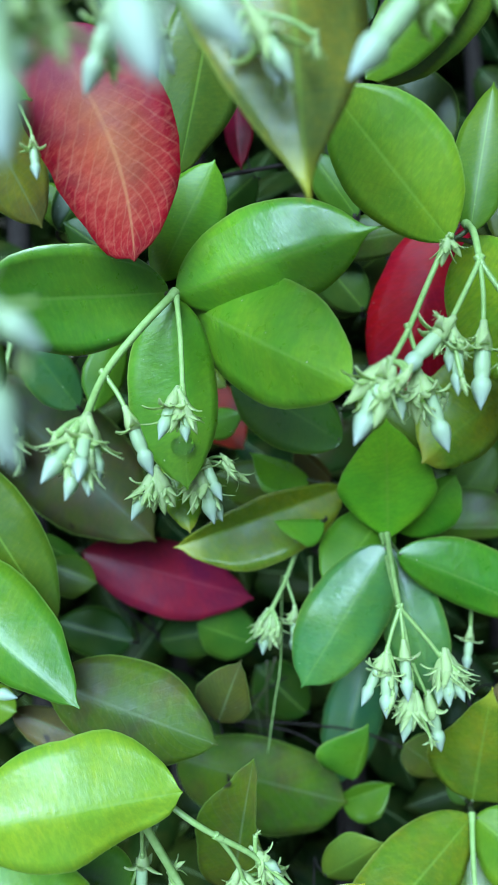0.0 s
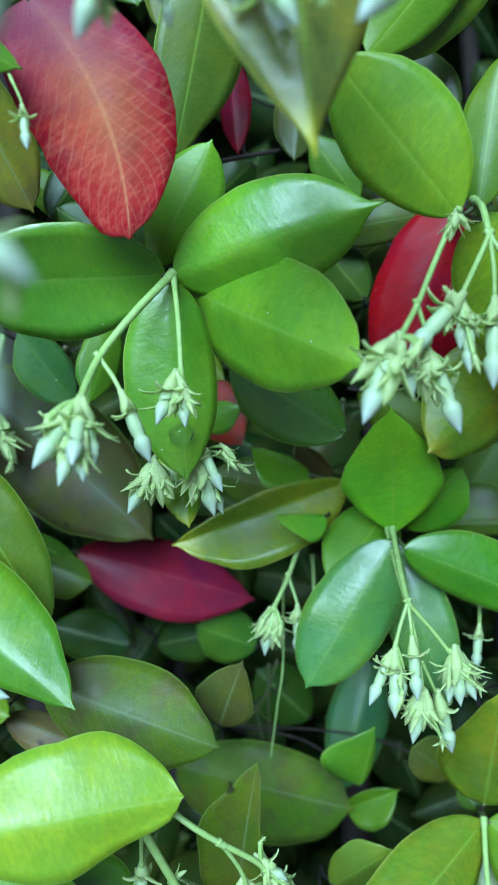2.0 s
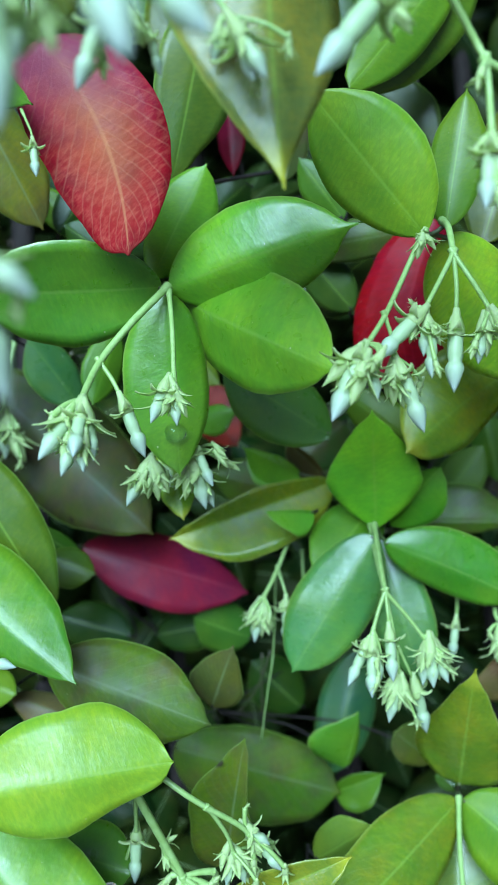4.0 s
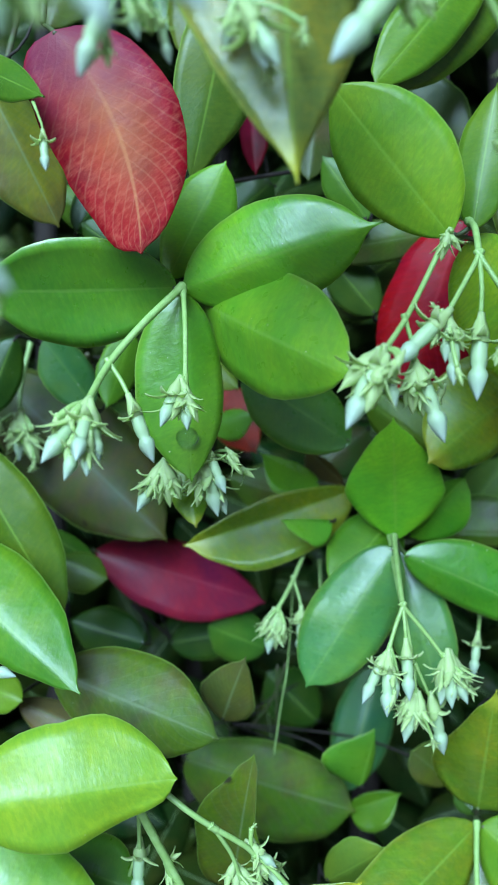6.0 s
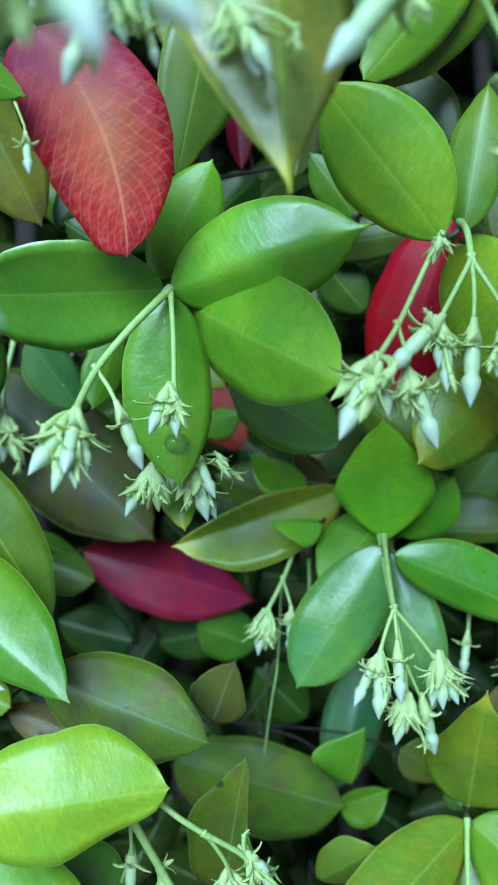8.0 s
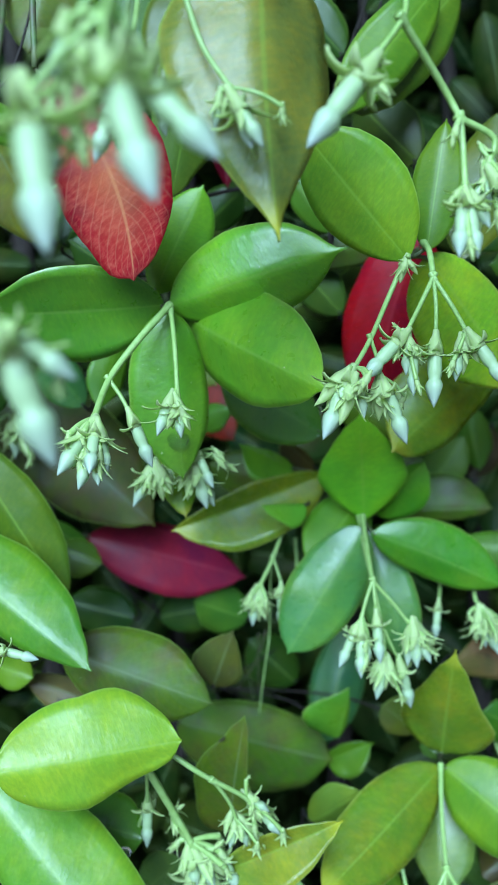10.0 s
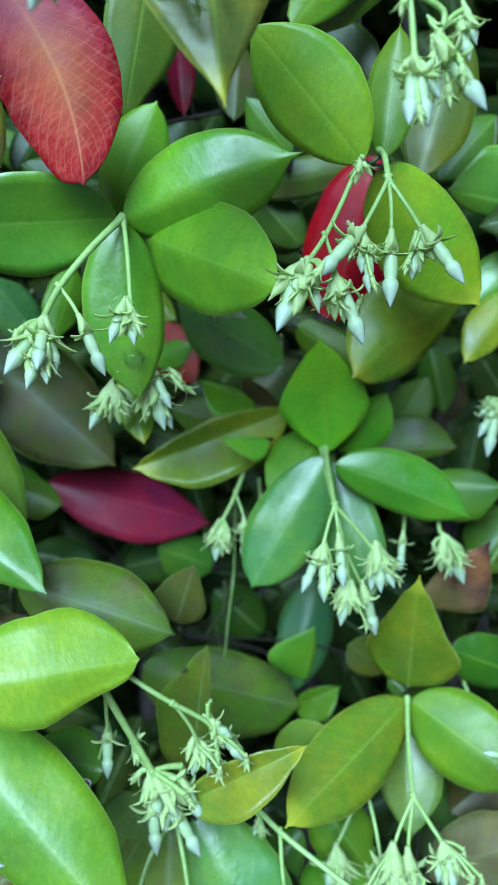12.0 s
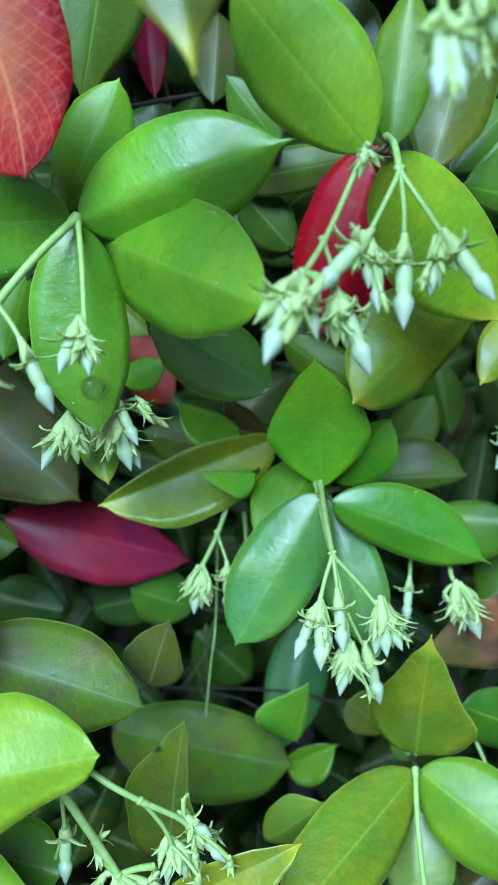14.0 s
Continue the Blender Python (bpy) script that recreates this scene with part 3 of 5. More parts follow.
# ---- the sprigs of the hedge ----
s = sprig('jasmine sprig with four glossy green leaves and two hanging bud stalks', (-0.0184, 0.1715, 0.9028))
leaf(s, (-0.0172, 0.1690, 0.9037), (0.0293, 0.1650, 0.9229), (-0.20, -0.93, 0.30), 0.0277, (0.145, 0.42, 0.002), 'fresh', fold=-25, sharp=0.5, arch=0.06, bend=-0.02, tail=0.13, peak=0.5)
leaf(s, (-0.0189, 0.1697, 0.9039), (-0.0659, 0.1600, 0.9076), (0.20, -0.97, 0.10), 0.0267, (0.082, 0.265, 0.002), 'fresh', peak=0.5, fold=5, wave=0.06, curl=0.03)
leaf(s, (-0.0176, 0.1676, 0.9036), (-0.0150, 0.1442, 0.8638), (0.26, -0.83, 0.50), 0.0228, (0.12, 0.33, 0.002), 'fresh', fold=-16, peak=0.5, blunt=0.55, skew=0.136)
leaf(s, (-0.0196, 0.1873, 0.8933), (0.0214, 0.1277, 0.9064), (-0.75, -0.41, 0.52), 0.0308, (0.14, 0.35, 0.002), 'fresh', fold=-26, peak=0.56, arch=0.06, sharp=0.8, blunt=0.75, skew=-0.045)
cluster(s, [(-0.0176, 0.1655, 0.9057), (-0.0248, 0.1536, 0.9030), (-0.0310, 0.1426, 0.8993), (-0.0323, 0.1255, 0.9007)], 0.00090, [((-0.0327, 0.1232, 0.9010), (-0.0396, 0.1109, 0.8957), 'half'), ((-0.0313, 0.1209, 0.9014), (-0.0312, 0.1087, 0.8993), 'open'), ((-0.0306, 0.1221, 0.9012), (-0.0283, 0.1123, 0.8942), 'half'), ((-0.0320, 0.1176, 0.8990), (-0.0349, 0.1096, 0.8926), 'half'), ((-0.0309, 0.1169, 0.8982), (-0.0300, 0.1095, 0.8941), 'half'), ((-0.0299, 0.1154, 0.8995), (-0.0308, 0.1104, 0.8935), 'shut'), ((-0.0346, 0.1198, 0.9001), (-0.0379, 0.1155, 0.8950), 'half')], extra=3)
cluster(s, [(-0.0310, 0.1426, 0.8993), (-0.0280, 0.1392, 0.8968), (-0.0257, 0.1357, 0.8941)], 0.00055, [((-0.0255, 0.1353, 0.8936), (-0.0203, 0.1271, 0.8839), 'open')])
cluster(s, [(-0.0167, 0.1647, 0.9050), (-0.0153, 0.1537, 0.9016), (-0.0143, 0.1414, 0.8962)], 0.00062, [((-0.0160, 0.1406, 0.8953), (-0.0194, 0.1316, 0.8893), 'half'), ((-0.0142, 0.1386, 0.8945), (-0.0171, 0.1325, 0.8903), 'shut'), ((-0.0141, 0.1386, 0.8945), (-0.0132, 0.1313, 0.8889), 'half'), ((-0.0137, 0.1374, 0.8946), (-0.0106, 0.1331, 0.8895), 'shut'), ((-0.0146, 0.1398, 0.8959), (-0.0117, 0.1355, 0.8907), 'shut')], extra=0)
drop((-0.0159, 0.1489, 0.8741), 0.00287, (0.12, -0.77, 0.62))

s = sprig('jasmine sprig with bud clusters hanging behind a glossy leaf', (-0.0226, 0.1629, 0.8612))
cluster(s, [(-0.0226, 0.1629, 0.8612), (-0.0240, 0.1552, 0.8598)], 0.00051, [((-0.0244, 0.1532, 0.8606), (-0.0300, 0.1431, 0.8531), 'half'), ((-0.0238, 0.1520, 0.8607), (-0.0266, 0.1462, 0.8538), 'shut'), ((-0.0234, 0.1520, 0.8607), (-0.0243, 0.1455, 0.8529), 'shut'), ((-0.0228, 0.1520, 0.8607), (-0.0211, 0.1451, 0.8524), 'shut'), ((-0.0225, 0.1525, 0.8613), (-0.0180, 0.1465, 0.8542), 'shut')], extra=3)
cluster(s, [(-0.0226, 0.1629, 0.8612), (-0.0130, 0.1577, 0.8628), (-0.0110, 0.1545, 0.8636)], 0.00050, [((-0.0113, 0.1526, 0.8661), (-0.0066, 0.1439, 0.8604), 'open'), ((-0.0122, 0.1516, 0.8633), (-0.0083, 0.1410, 0.8538), 'half'), ((-0.0137, 0.1514, 0.8615), (-0.0173, 0.1467, 0.8559), 'shut'), ((-0.0128, 0.1514, 0.8615), (-0.0145, 0.1445, 0.8533), 'shut'), ((-0.0108, 0.1505, 0.8604), (-0.0063, 0.1437, 0.8523), 'half')], extra=3)
leaf(s, (-0.0209, 0.1691, 0.8562), (-0.0156, 0.1500, 0.8427), (0.06, -0.56, 0.82), 0.0116, (0.201, 0.378, 0.003), 'edged', fold=-18, peak=0.5)

s = sprig('jasmine sprig with one large veined red leaf', (-0.0486, 0.1939, 0.9573), high=True)
leaf(s, (-0.0438, 0.1845, 0.9578), (-0.0244, 0.1573, 0.9184), (0.04, -0.92, 0.39), 0.0305, (0.37, 0.008, 0.016), 'red', fold=-10, peak=0.42, sharp=0.3, skew=0.06, bend=-0.10, tail=0.03, blunt=0.34, lop=0.08, label='red autumn-coloured leaf with pale veins')
leaf(s, (-0.0697, 0.1912, 0.9509), (-0.0425, 0.1639, 0.9496), (-0.52, -0.56, 0.65), 0.0092, (0.053, 0.151, 0.002), 'flat', fold=-12, skew=0.051)

s = sprig('jasmine sprig with dull olive leaves', (-0.0728, 0.2245, 0.9330), high=True)
leaf(s, (-0.0742, 0.2170, 0.9436), (-0.0545, 0.2004, 0.9057), (0.33, -0.79, 0.51), 0.0224, (0.17, 0.185, 0.008), 'old', fold=-18, peak=0.55, skew=0.081)
cluster(s, [(-0.0448, 0.1648, 0.9475), (-0.0422, 0.1591, 0.9454)], 0.00028, [((-0.0413, 0.1556, 0.9443), (-0.0402, 0.1500, 0.9392), 'open')])

s = sprig('jasmine sprig with broad leaves high behind hanging buds', (-0.033, 0.2941, 0.9706), high=True)
leaf(s, (-0.0130, 0.2690, 0.9642), (-0.0226, 0.2425, 0.9379), (0.10, -0.82, 0.57), 0.0210, (0.08, 0.115, 0.006), 'flat', fold=-14)
leaf(s, (-0.0366, 0.2827, 0.9649), (-0.0308, 0.2622, 0.9409), (-0.10, -0.76, 0.65), 0.0260, (0.06, 0.15, 0.004), 'flat', fold=-14)
leaf(s, (-0.0579, 0.2849, 0.9676), (-0.0651, 0.2574, 0.9432), (0.10, -0.82, 0.57), 0.0260, (0.09, 0.14, 0.01), 'old', fold=-14)
leaf(s, (-0.0000, 0.2873, 0.9625), (-0.0088, 0.2658, 0.9374), (-0.15, -0.81, 0.57), 0.0240, (0.05, 0.12, 0.006), 'flat', fold=-16)

s = sprig('jasmine sprig with green leaves seen behind the red leaf', (-0.0253, 0.1949, 0.8978))
leaf(s, (-0.0081, 0.2321, 0.9587), (-0.0185, 0.2060, 0.9171), (0.33, -0.73, 0.59), 0.0235, (0.085, 0.15, 0.008), 'flat', peak=0.42, sharp=0.9, fold=-7, skew=-0.12)
leaf(s, (-0.0229, 0.1833, 0.8996), (-0.0085, 0.2010, 0.9237), (0.05, -0.82, 0.57), 0.0173, (0.12, 0.34, 0.002), 'flat', fold=-10, peak=0.55, skew=0.035)
# next two leaves: colour darkened for the shade behind the front leaves
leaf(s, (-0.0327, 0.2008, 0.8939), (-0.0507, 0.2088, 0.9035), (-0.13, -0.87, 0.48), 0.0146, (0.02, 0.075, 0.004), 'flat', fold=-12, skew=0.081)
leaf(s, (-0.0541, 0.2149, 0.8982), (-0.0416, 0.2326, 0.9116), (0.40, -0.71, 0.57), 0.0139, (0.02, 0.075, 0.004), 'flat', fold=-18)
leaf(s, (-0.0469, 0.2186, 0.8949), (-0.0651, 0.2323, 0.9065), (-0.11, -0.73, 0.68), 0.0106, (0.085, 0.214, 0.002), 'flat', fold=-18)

s = sprig('jasmine sprig with a small dark red leaf', (-0.0035, 0.2657, 0.9199))
leaf(s, (-0.0045, 0.2624, 0.9280), (-0.0024, 0.2366, 0.9073), (-0.24, -0.91, 0.32), 0.0105, (0.09, 0.003, 0.008), 'crimson', fold=-20, label='small dark red leaf')
leaf(s, (0.0157, 0.2510, 0.9257), (0.0135, 0.2306, 0.9076), (0.01, -0.66, 0.75), 0.0141, (0.06, 0.08, 0.01), 'old', fold=-18)
# green darkened in the colour itself to keep this shaded gap dark
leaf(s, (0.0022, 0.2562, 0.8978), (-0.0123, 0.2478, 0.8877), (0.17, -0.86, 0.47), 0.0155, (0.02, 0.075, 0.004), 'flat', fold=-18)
twig(s, [(-0.0124, 0.2319, 0.9061), (0.0026, 0.2358, 0.9076), (0.0231, 0.2438, 0.9079)], 0.00075, BARK)

s = sprig('jasmine sprig with one near olive leaf hanging point down', (0.0074, 0.1419, 0.9887), high=True)
leaf(s, (0.0065, 0.1540, 0.9901), (0.0091, 0.1162, 0.9496), (0.33, -0.67, 0.67), 0.0360, (0.145, 0.19, 0.03), 'edged', peak=0.36, sharp=0.6, arch=0.02, bend=0.025, tail=0.1, skew=0.05, fold=-20, label='large olive-green leaf hanging point down')

s = sprig('jasmine sprig with broad yellow-green leaves and bud stalks below', (0.0449, 0.1670, 0.9189))
leaf(s, (0.0427, 0.1602, 0.9218), (0.0151, 0.1761, 0.9500), (-0.25, -0.93, 0.27), 0.0234, (0.155, 0.33, 0.002), 'flat', fold=-4, peak=0.5, sharp=0.6, blunt=0.68, skew=0.104, tail=0.09)
leaf(s, (0.0496, 0.1699, 0.9193), (0.0543, 0.1893, 0.9456), (-0.30, -0.74, 0.60), 0.0135, (0.085, 0.19, 0.001), 'flat', fold=-14, skew=0.032)
leaf(s, (0.0506, 0.1725, 0.9162), (0.0794, 0.1610, 0.8807), (0.01, -0.95, 0.32), 0.0263, (0.17, 0.365, 0.001), 'edged', fold=-14, peak=0.5, blunt=0.55, skew=0.22)
leaf(s, (0.0797, 0.2227, 0.9356), (0.0644, 0.1891, 0.9049), (-0.23, -0.80, 0.50), 0.0213, (0.085, 0.115, 0.004), 'flat', fold=-12, peak=0.55)
cluster(s, [(0.0410, 0.1575, 0.9217), (0.0364, 0.1490, 0.9162), (0.0314, 0.1369, 0.9142), (0.0264, 0.1260, 0.9137)], 0.00062, [((0.0254, 0.1243, 0.9132), (0.0190, 0.1122, 0.9051), 'open'), ((0.0261, 0.1226, 0.9127), (0.0221, 0.1127, 0.9071), 'shut'), ((0.0272, 0.1244, 0.9117), (0.0286, 0.1177, 0.9053), 'half'), ((0.0245, 0.1254, 0.9130), (0.0171, 0.1173, 0.9095), 'shut'), ((0.0249, 0.1238, 0.9142), (0.0241, 0.1191, 0.9085), 'shut')], extra=2)
cluster(s, [(0.0314, 0.1369, 0.9142), (0.0332, 0.1345, 0.9098), (0.0339, 0.1337, 0.9058)], 0.00046, [((0.0347, 0.1329, 0.9048), (0.0402, 0.1235, 0.8936), 'open'), ((0.0339, 0.1331, 0.9050), (0.0336, 0.1263, 0.8969), 'shut'), ((0.0348, 0.1329, 0.9033), (0.0362, 0.1269, 0.8961), 'shut'), ((0.0335, 0.1340, 0.9045), (0.0322, 0.1283, 0.8977), 'shut')], extra=1)
cluster(s, [(0.0410, 0.1571, 0.9212), (0.0416, 0.1584, 0.9228), (0.0419, 0.1578, 0.9236)], 0.00055, [((0.0419, 0.1576, 0.9233), (0.0449, 0.1548, 0.9200), 'shut'), ((0.0417, 0.1576, 0.9234), (0.0400, 0.1533, 0.9182), 'shut'), ((0.0422, 0.1578, 0.9236), (0.0394, 0.1566, 0.9221), 'shut'), ((0.0427, 0.1586, 0.9230), (0.0437, 0.1571, 0.9212), 'shut')])
cluster(s, [(0.0489, 0.1708, 0.9204), (0.0488, 0.1640, 0.9216), (0.0483, 0.1547, 0.9199)], 0.00082, [])
cluster(s, [(0.0483, 0.1547, 0.9199), (0.0439, 0.1466, 0.9165), (0.0401, 0.1395, 0.9142)], 0.00059, [((0.0391, 0.1382, 0.9142), (0.0290, 0.1292, 0.9081), 'open'), ((0.0406, 0.1386, 0.9132), (0.0396, 0.1319, 0.9067), 'half'), ((0.0415, 0.1369, 0.9112), (0.0412, 0.1284, 0.9042), 'open'), ((0.0398, 0.1391, 0.9137), (0.0441, 0.1340, 0.9076), 'shut'), ((0.0384, 0.1399, 0.9147), (0.0364, 0.1412, 0.9163), 'shut')], extra=2)
cluster(s, [(0.0483, 0.1547, 0.9199), (0.0482, 0.1475, 0.9160), (0.0473, 0.1404, 0.9122)], 0.00053, [((0.0473, 0.1397, 0.9114), (0.0465, 0.1290, 0.9001), 'open'), ((0.0468, 0.1404, 0.9122), (0.0456, 0.1370, 0.9082), 'shut')])
cluster(s, [(0.0483, 0.1547, 0.9199), (0.0522, 0.1474, 0.9159), (0.0542, 0.1393, 0.9140)], 0.00059, [((0.0552, 0.1379, 0.9139), (0.0627, 0.1287, 0.9060), 'open'), ((0.0527, 0.1390, 0.9121), (0.0513, 0.1316, 0.9048), 'half'), ((0.0538, 0.1394, 0.9125), (0.0533, 0.1330, 0.9050), 'shut'), ((0.0542, 0.1389, 0.9135), (0.0573, 0.1342, 0.9079), 'shut')], extra=1)

s = sprig('jasmine sprig with a crimson leaf half hidden by buds', (0.0588, 0.2242, 0.8969))
leaf(s, (0.0580, 0.2212, 0.8996), (0.0432, 0.1916, 0.8581), (-0.24, -0.91, 0.34), 0.0310, (0.25, 0.004, 0.008), 'crimson', fold=-12, peak=0.55, sharp=0.3, blunt=0.5, tail=0, label='crimson leaf')
leaf(s, (0.0523, 0.2228, 0.8953), (0.0168, 0.2224, 0.8886), (-0.06, -0.92, 0.39), 0.0136, (0.059, 0.126, 0.006), 'old', fold=-12)
leaf(s, (0.0424, 0.2336, 0.8817), (0.0184, 0.2226, 0.8686), (0.09, -0.84, 0.53), 0.0240, (0.04, 0.08, 0.01), 'flat', fold=-12)
leaf(s, (0.0355, 0.2178, 0.8707), (0.0204, 0.2272, 0.8849), (-0.12, -0.88, 0.46), 0.0161, (0.04, 0.1, 0.01), 'flat', fold=-18)

s = sprig('jasmine sprig with pale yellow-green leaves', (0.0835, 0.1879, 0.8692))
leaf(s, (0.0830, 0.1879, 0.8692), (0.0474, 0.1664, 0.8529), (0.14, -0.90, 0.40), 0.0300, (0.18, 0.315, 0.006), 'edged', fold=-20, peak=0.55, blunt=0.5, skew=0.089, bend=0.05, twist=14)
leaf(s, (0.1036, 0.1947, 0.8648), (0.0845, 0.1770, 0.8500), (0.05, -0.67, 0.74), 0.0142, (0.18, 0.277, 0.005), 'edged', fold=-14, skew=0.166)
leaf(s, (0.0324, 0.1963, 0.8528), (0.0539, 0.1838, 0.8426), (-0.27, -0.84, 0.47), 0.0149, (0.095, 0.189, 0.002), 'flat', fold=-14)

s = sprig('jasmine sprig with blue-green leaves', (0.0985, 0.2281, 0.8984))
leaf(s, (0.1004, 0.2372, 0.9062), (0.0796, 0.2219, 0.8910), (-0.04, -0.67, 0.74), 0.0164, (0.05, 0.15, 0.005), 'flat', fold=-12, skew=-0.029)
leaf(s, (0.1064, 0.2240, 0.8998), (0.0886, 0.2182, 0.8959), (0.21, -0.90, 0.39), 0.0060, (0.265, 0.529, 0.004), 'fresh', fold=-12, skew=0.095)
leaf(s, (0.1063, 0.2085, 0.8875), (0.0794, 0.2082, 0.8934), (0.05, -0.98, 0.20), 0.0218, (0.085, 0.239, 0.014), 'flat', fold=-10, peak=0.5, skew=0.481)
leaf(s, (0.1091, 0.2053, 0.8713), (0.0900, 0.1960, 0.8602), (-0.04, -0.73, 0.68), 0.0189, (0.111, 0.302, 0.002), 'fresh', fold=-10)

s = sprig('jasmine sprig with two overlapping green leaves', (0.0567, 0.2414, 0.9609), high=True)
leaf(s, (0.0586, 0.2395, 0.9650), (0.0294, 0.2150, 0.9388), (0.19, -0.81, 0.55), 0.0184, (0.09, 0.227, 0.002), 'flat', peak=0.5, sharp=0.2, tail=0.02, fold=-6)
leaf(s, (0.0666, 0.2479, 0.9626), (0.0339, 0.2219, 0.9362), (0.20, -0.81, 0.55), 0.0215, (0.1, 0.2, 0.003), 'flat', peak=0.5, sharp=0.2, tail=0.02, fold=-6)
leaf(s, (0.0586, 0.2371, 0.9154), (0.0391, 0.2543, 0.9297), (-0.26, -0.94, 0.23), 0.0223, (0.05, 0.09, 0.008), 'flat', fold=-12, skew=-0.047)
# shade of the gap put into this leaf's green
leaf(s, (0.0338, 0.2475, 0.9449), (0.0161, 0.2600, 0.9598), (-0.30, -0.88, 0.37), 0.0167, (0.02, 0.075, 0.004), 'flat', fold=-18)
leaf(s, (0.0302, 0.2154, 0.9021), (0.0171, 0.2252, 0.9168), (-0.15, -0.88, 0.45), 0.0117, (0.05, 0.15, 0.005), 'flat', fold=-12)

s = sprig('jasmine sprig with six smooth green leaves and a hanging bud cluster', (0.0419, 0.1702, 0.8201))
leaf(s, (0.0418, 0.1686, 0.8214), (0.0376, 0.1742, 0.8622), (-0.10, -0.99, 0.12), 0.0298, (0.18, 0.54, 0), 'flat', fold=-5, peak=0.4, sharp=0.4, blunt=0.72, rhomb=0.3, arch=-0.02, tail=0.08)
leaf(s, (0.0465, 0.1751, 0.8166), (0.0612, 0.1777, 0.8384), (-0.53, -0.73, 0.44), 0.0147, (0.074, 0.265, 0.001), 'flat', fold=-14, peak=0.55, skew=0.351)
leaf(s, (0.0426, 0.1792, 0.8215), (0.0228, 0.1561, 0.8126), (0.13, -0.45, 0.88), 0.0216, (0.074, 0.239, 0.002), 'flat', fold=-12, peak=0.5, blunt=0.5)
leaf(s, (0.0396, 0.1599, 0.8266), (0.0152, 0.1350, 0.7937), (-0.14, -0.74, 0.66), 0.0246, (0.074, 0.239, 0.04), 'fresh', fold=-12, peak=0.52, sharp=0.3, blunt=0.55)
leaf(s, (0.0433, 0.1600, 0.8235), (0.0886, 0.1490, 0.8073), (-0.03, -0.86, 0.50), 0.0207, (0.065, 0.26, 0.002), 'fresh', fold=-18, peak=0.5, skew=-0.125, bend=-0.022, tail=0.10)
leaf(s, (0.0428, 0.1677, 0.8172), (0.0559, 0.1341, 0.7865), (-0.24, -0.70, 0.67), 0.0198, (0.064, 0.214, 0.048), 'fresh', fold=-12, peak=0.5)
cluster(s, [(0.0405, 0.1645, 0.8258), (0.0399, 0.1492, 0.8278), (0.0396, 0.1353, 0.8298)], 0.00081, [])
cluster(s, [(0.0397, 0.1673, 0.8229), (0.0395, 0.1512, 0.8255), (0.0396, 0.1366, 0.8283)], 0.00059, [])
cluster(s, [(0.0396, 0.1353, 0.8298), (0.0377, 0.1315, 0.8269), (0.0359, 0.1271, 0.8232)], 0.00058, [((0.0345, 0.1252, 0.8210), (0.0289, 0.1164, 0.8136), 'open'), ((0.0356, 0.1242, 0.8213), (0.0352, 0.1138, 0.8120), 'open'), ((0.0361, 0.1237, 0.8208), (0.0381, 0.1176, 0.8135), 'half'), ((0.0351, 0.1257, 0.8216), (0.0325, 0.1210, 0.8160), 'shut'), ((0.0345, 0.1259, 0.8218), (0.0317, 0.1243, 0.8198), 'shut')], extra=3)
cluster(s, [(0.0396, 0.1353, 0.8298), (0.0401, 0.1311, 0.8264), (0.0404, 0.1283, 0.8231)], 0.00051, [((0.0403, 0.1272, 0.8233), (0.0410, 0.1171, 0.8144), 'open')])
cluster(s, [(0.0396, 0.1353, 0.8298), (0.0421, 0.1271, 0.8201), (0.0435, 0.1211, 0.8114)], 0.00051, [((0.0430, 0.1207, 0.8109), (0.0402, 0.1119, 0.8020), 'half'), ((0.0435, 0.1207, 0.8109), (0.0432, 0.1141, 0.8031), 'shut'), ((0.0424, 0.1206, 0.8109), (0.0381, 0.1154, 0.8046), 'shut'), ((0.0444, 0.1207, 0.8109), (0.0457, 0.1146, 0.8037), 'shut'), ((0.0421, 0.1211, 0.8114), (0.0381, 0.1177, 0.8074), 'shut')], extra=2)
cluster(s, [(0.0433, 0.1252, 0.8179), (0.0457, 0.1236, 0.8129), (0.0479, 0.1222, 0.8080)], 0.00045, [((0.0482, 0.1220, 0.8078), (0.0519, 0.1140, 0.7951), 'open')])
cluster(s, [(0.0396, 0.1353, 0.8298), (0.0458, 0.1315, 0.8238), (0.0505, 0.1284, 0.8186)], 0.00059, [((0.0515, 0.1280, 0.8181), (0.0495, 0.1183, 0.8097), 'half'), ((0.0517, 0.1274, 0.8189), (0.0525, 0.1172, 0.8099), 'half'), ((0.0524, 0.1275, 0.8175), (0.0570, 0.1188, 0.8102), 'half'), ((0.0527, 0.1280, 0.8181), (0.0550, 0.1201, 0.8086), 'shut'), ((0.0512, 0.1280, 0.8180), (0.0484, 0.1218, 0.8107), 'shut'), ((0.0529, 0.1291, 0.8178), (0.0577, 0.1230, 0.8106), 'shut')], extra=2)

s = sprig('jasmine sprig with small bud clusters in the shade', (0.0688, 0.1612, 0.8001))
cluster(s, [(0.0684, 0.1588, 0.8004), (0.0666, 0.1507, 0.8000)], 0.00059, [((0.0661, 0.1495, 0.8001), (0.0644, 0.1407, 0.7928), 'open')], extra=0)
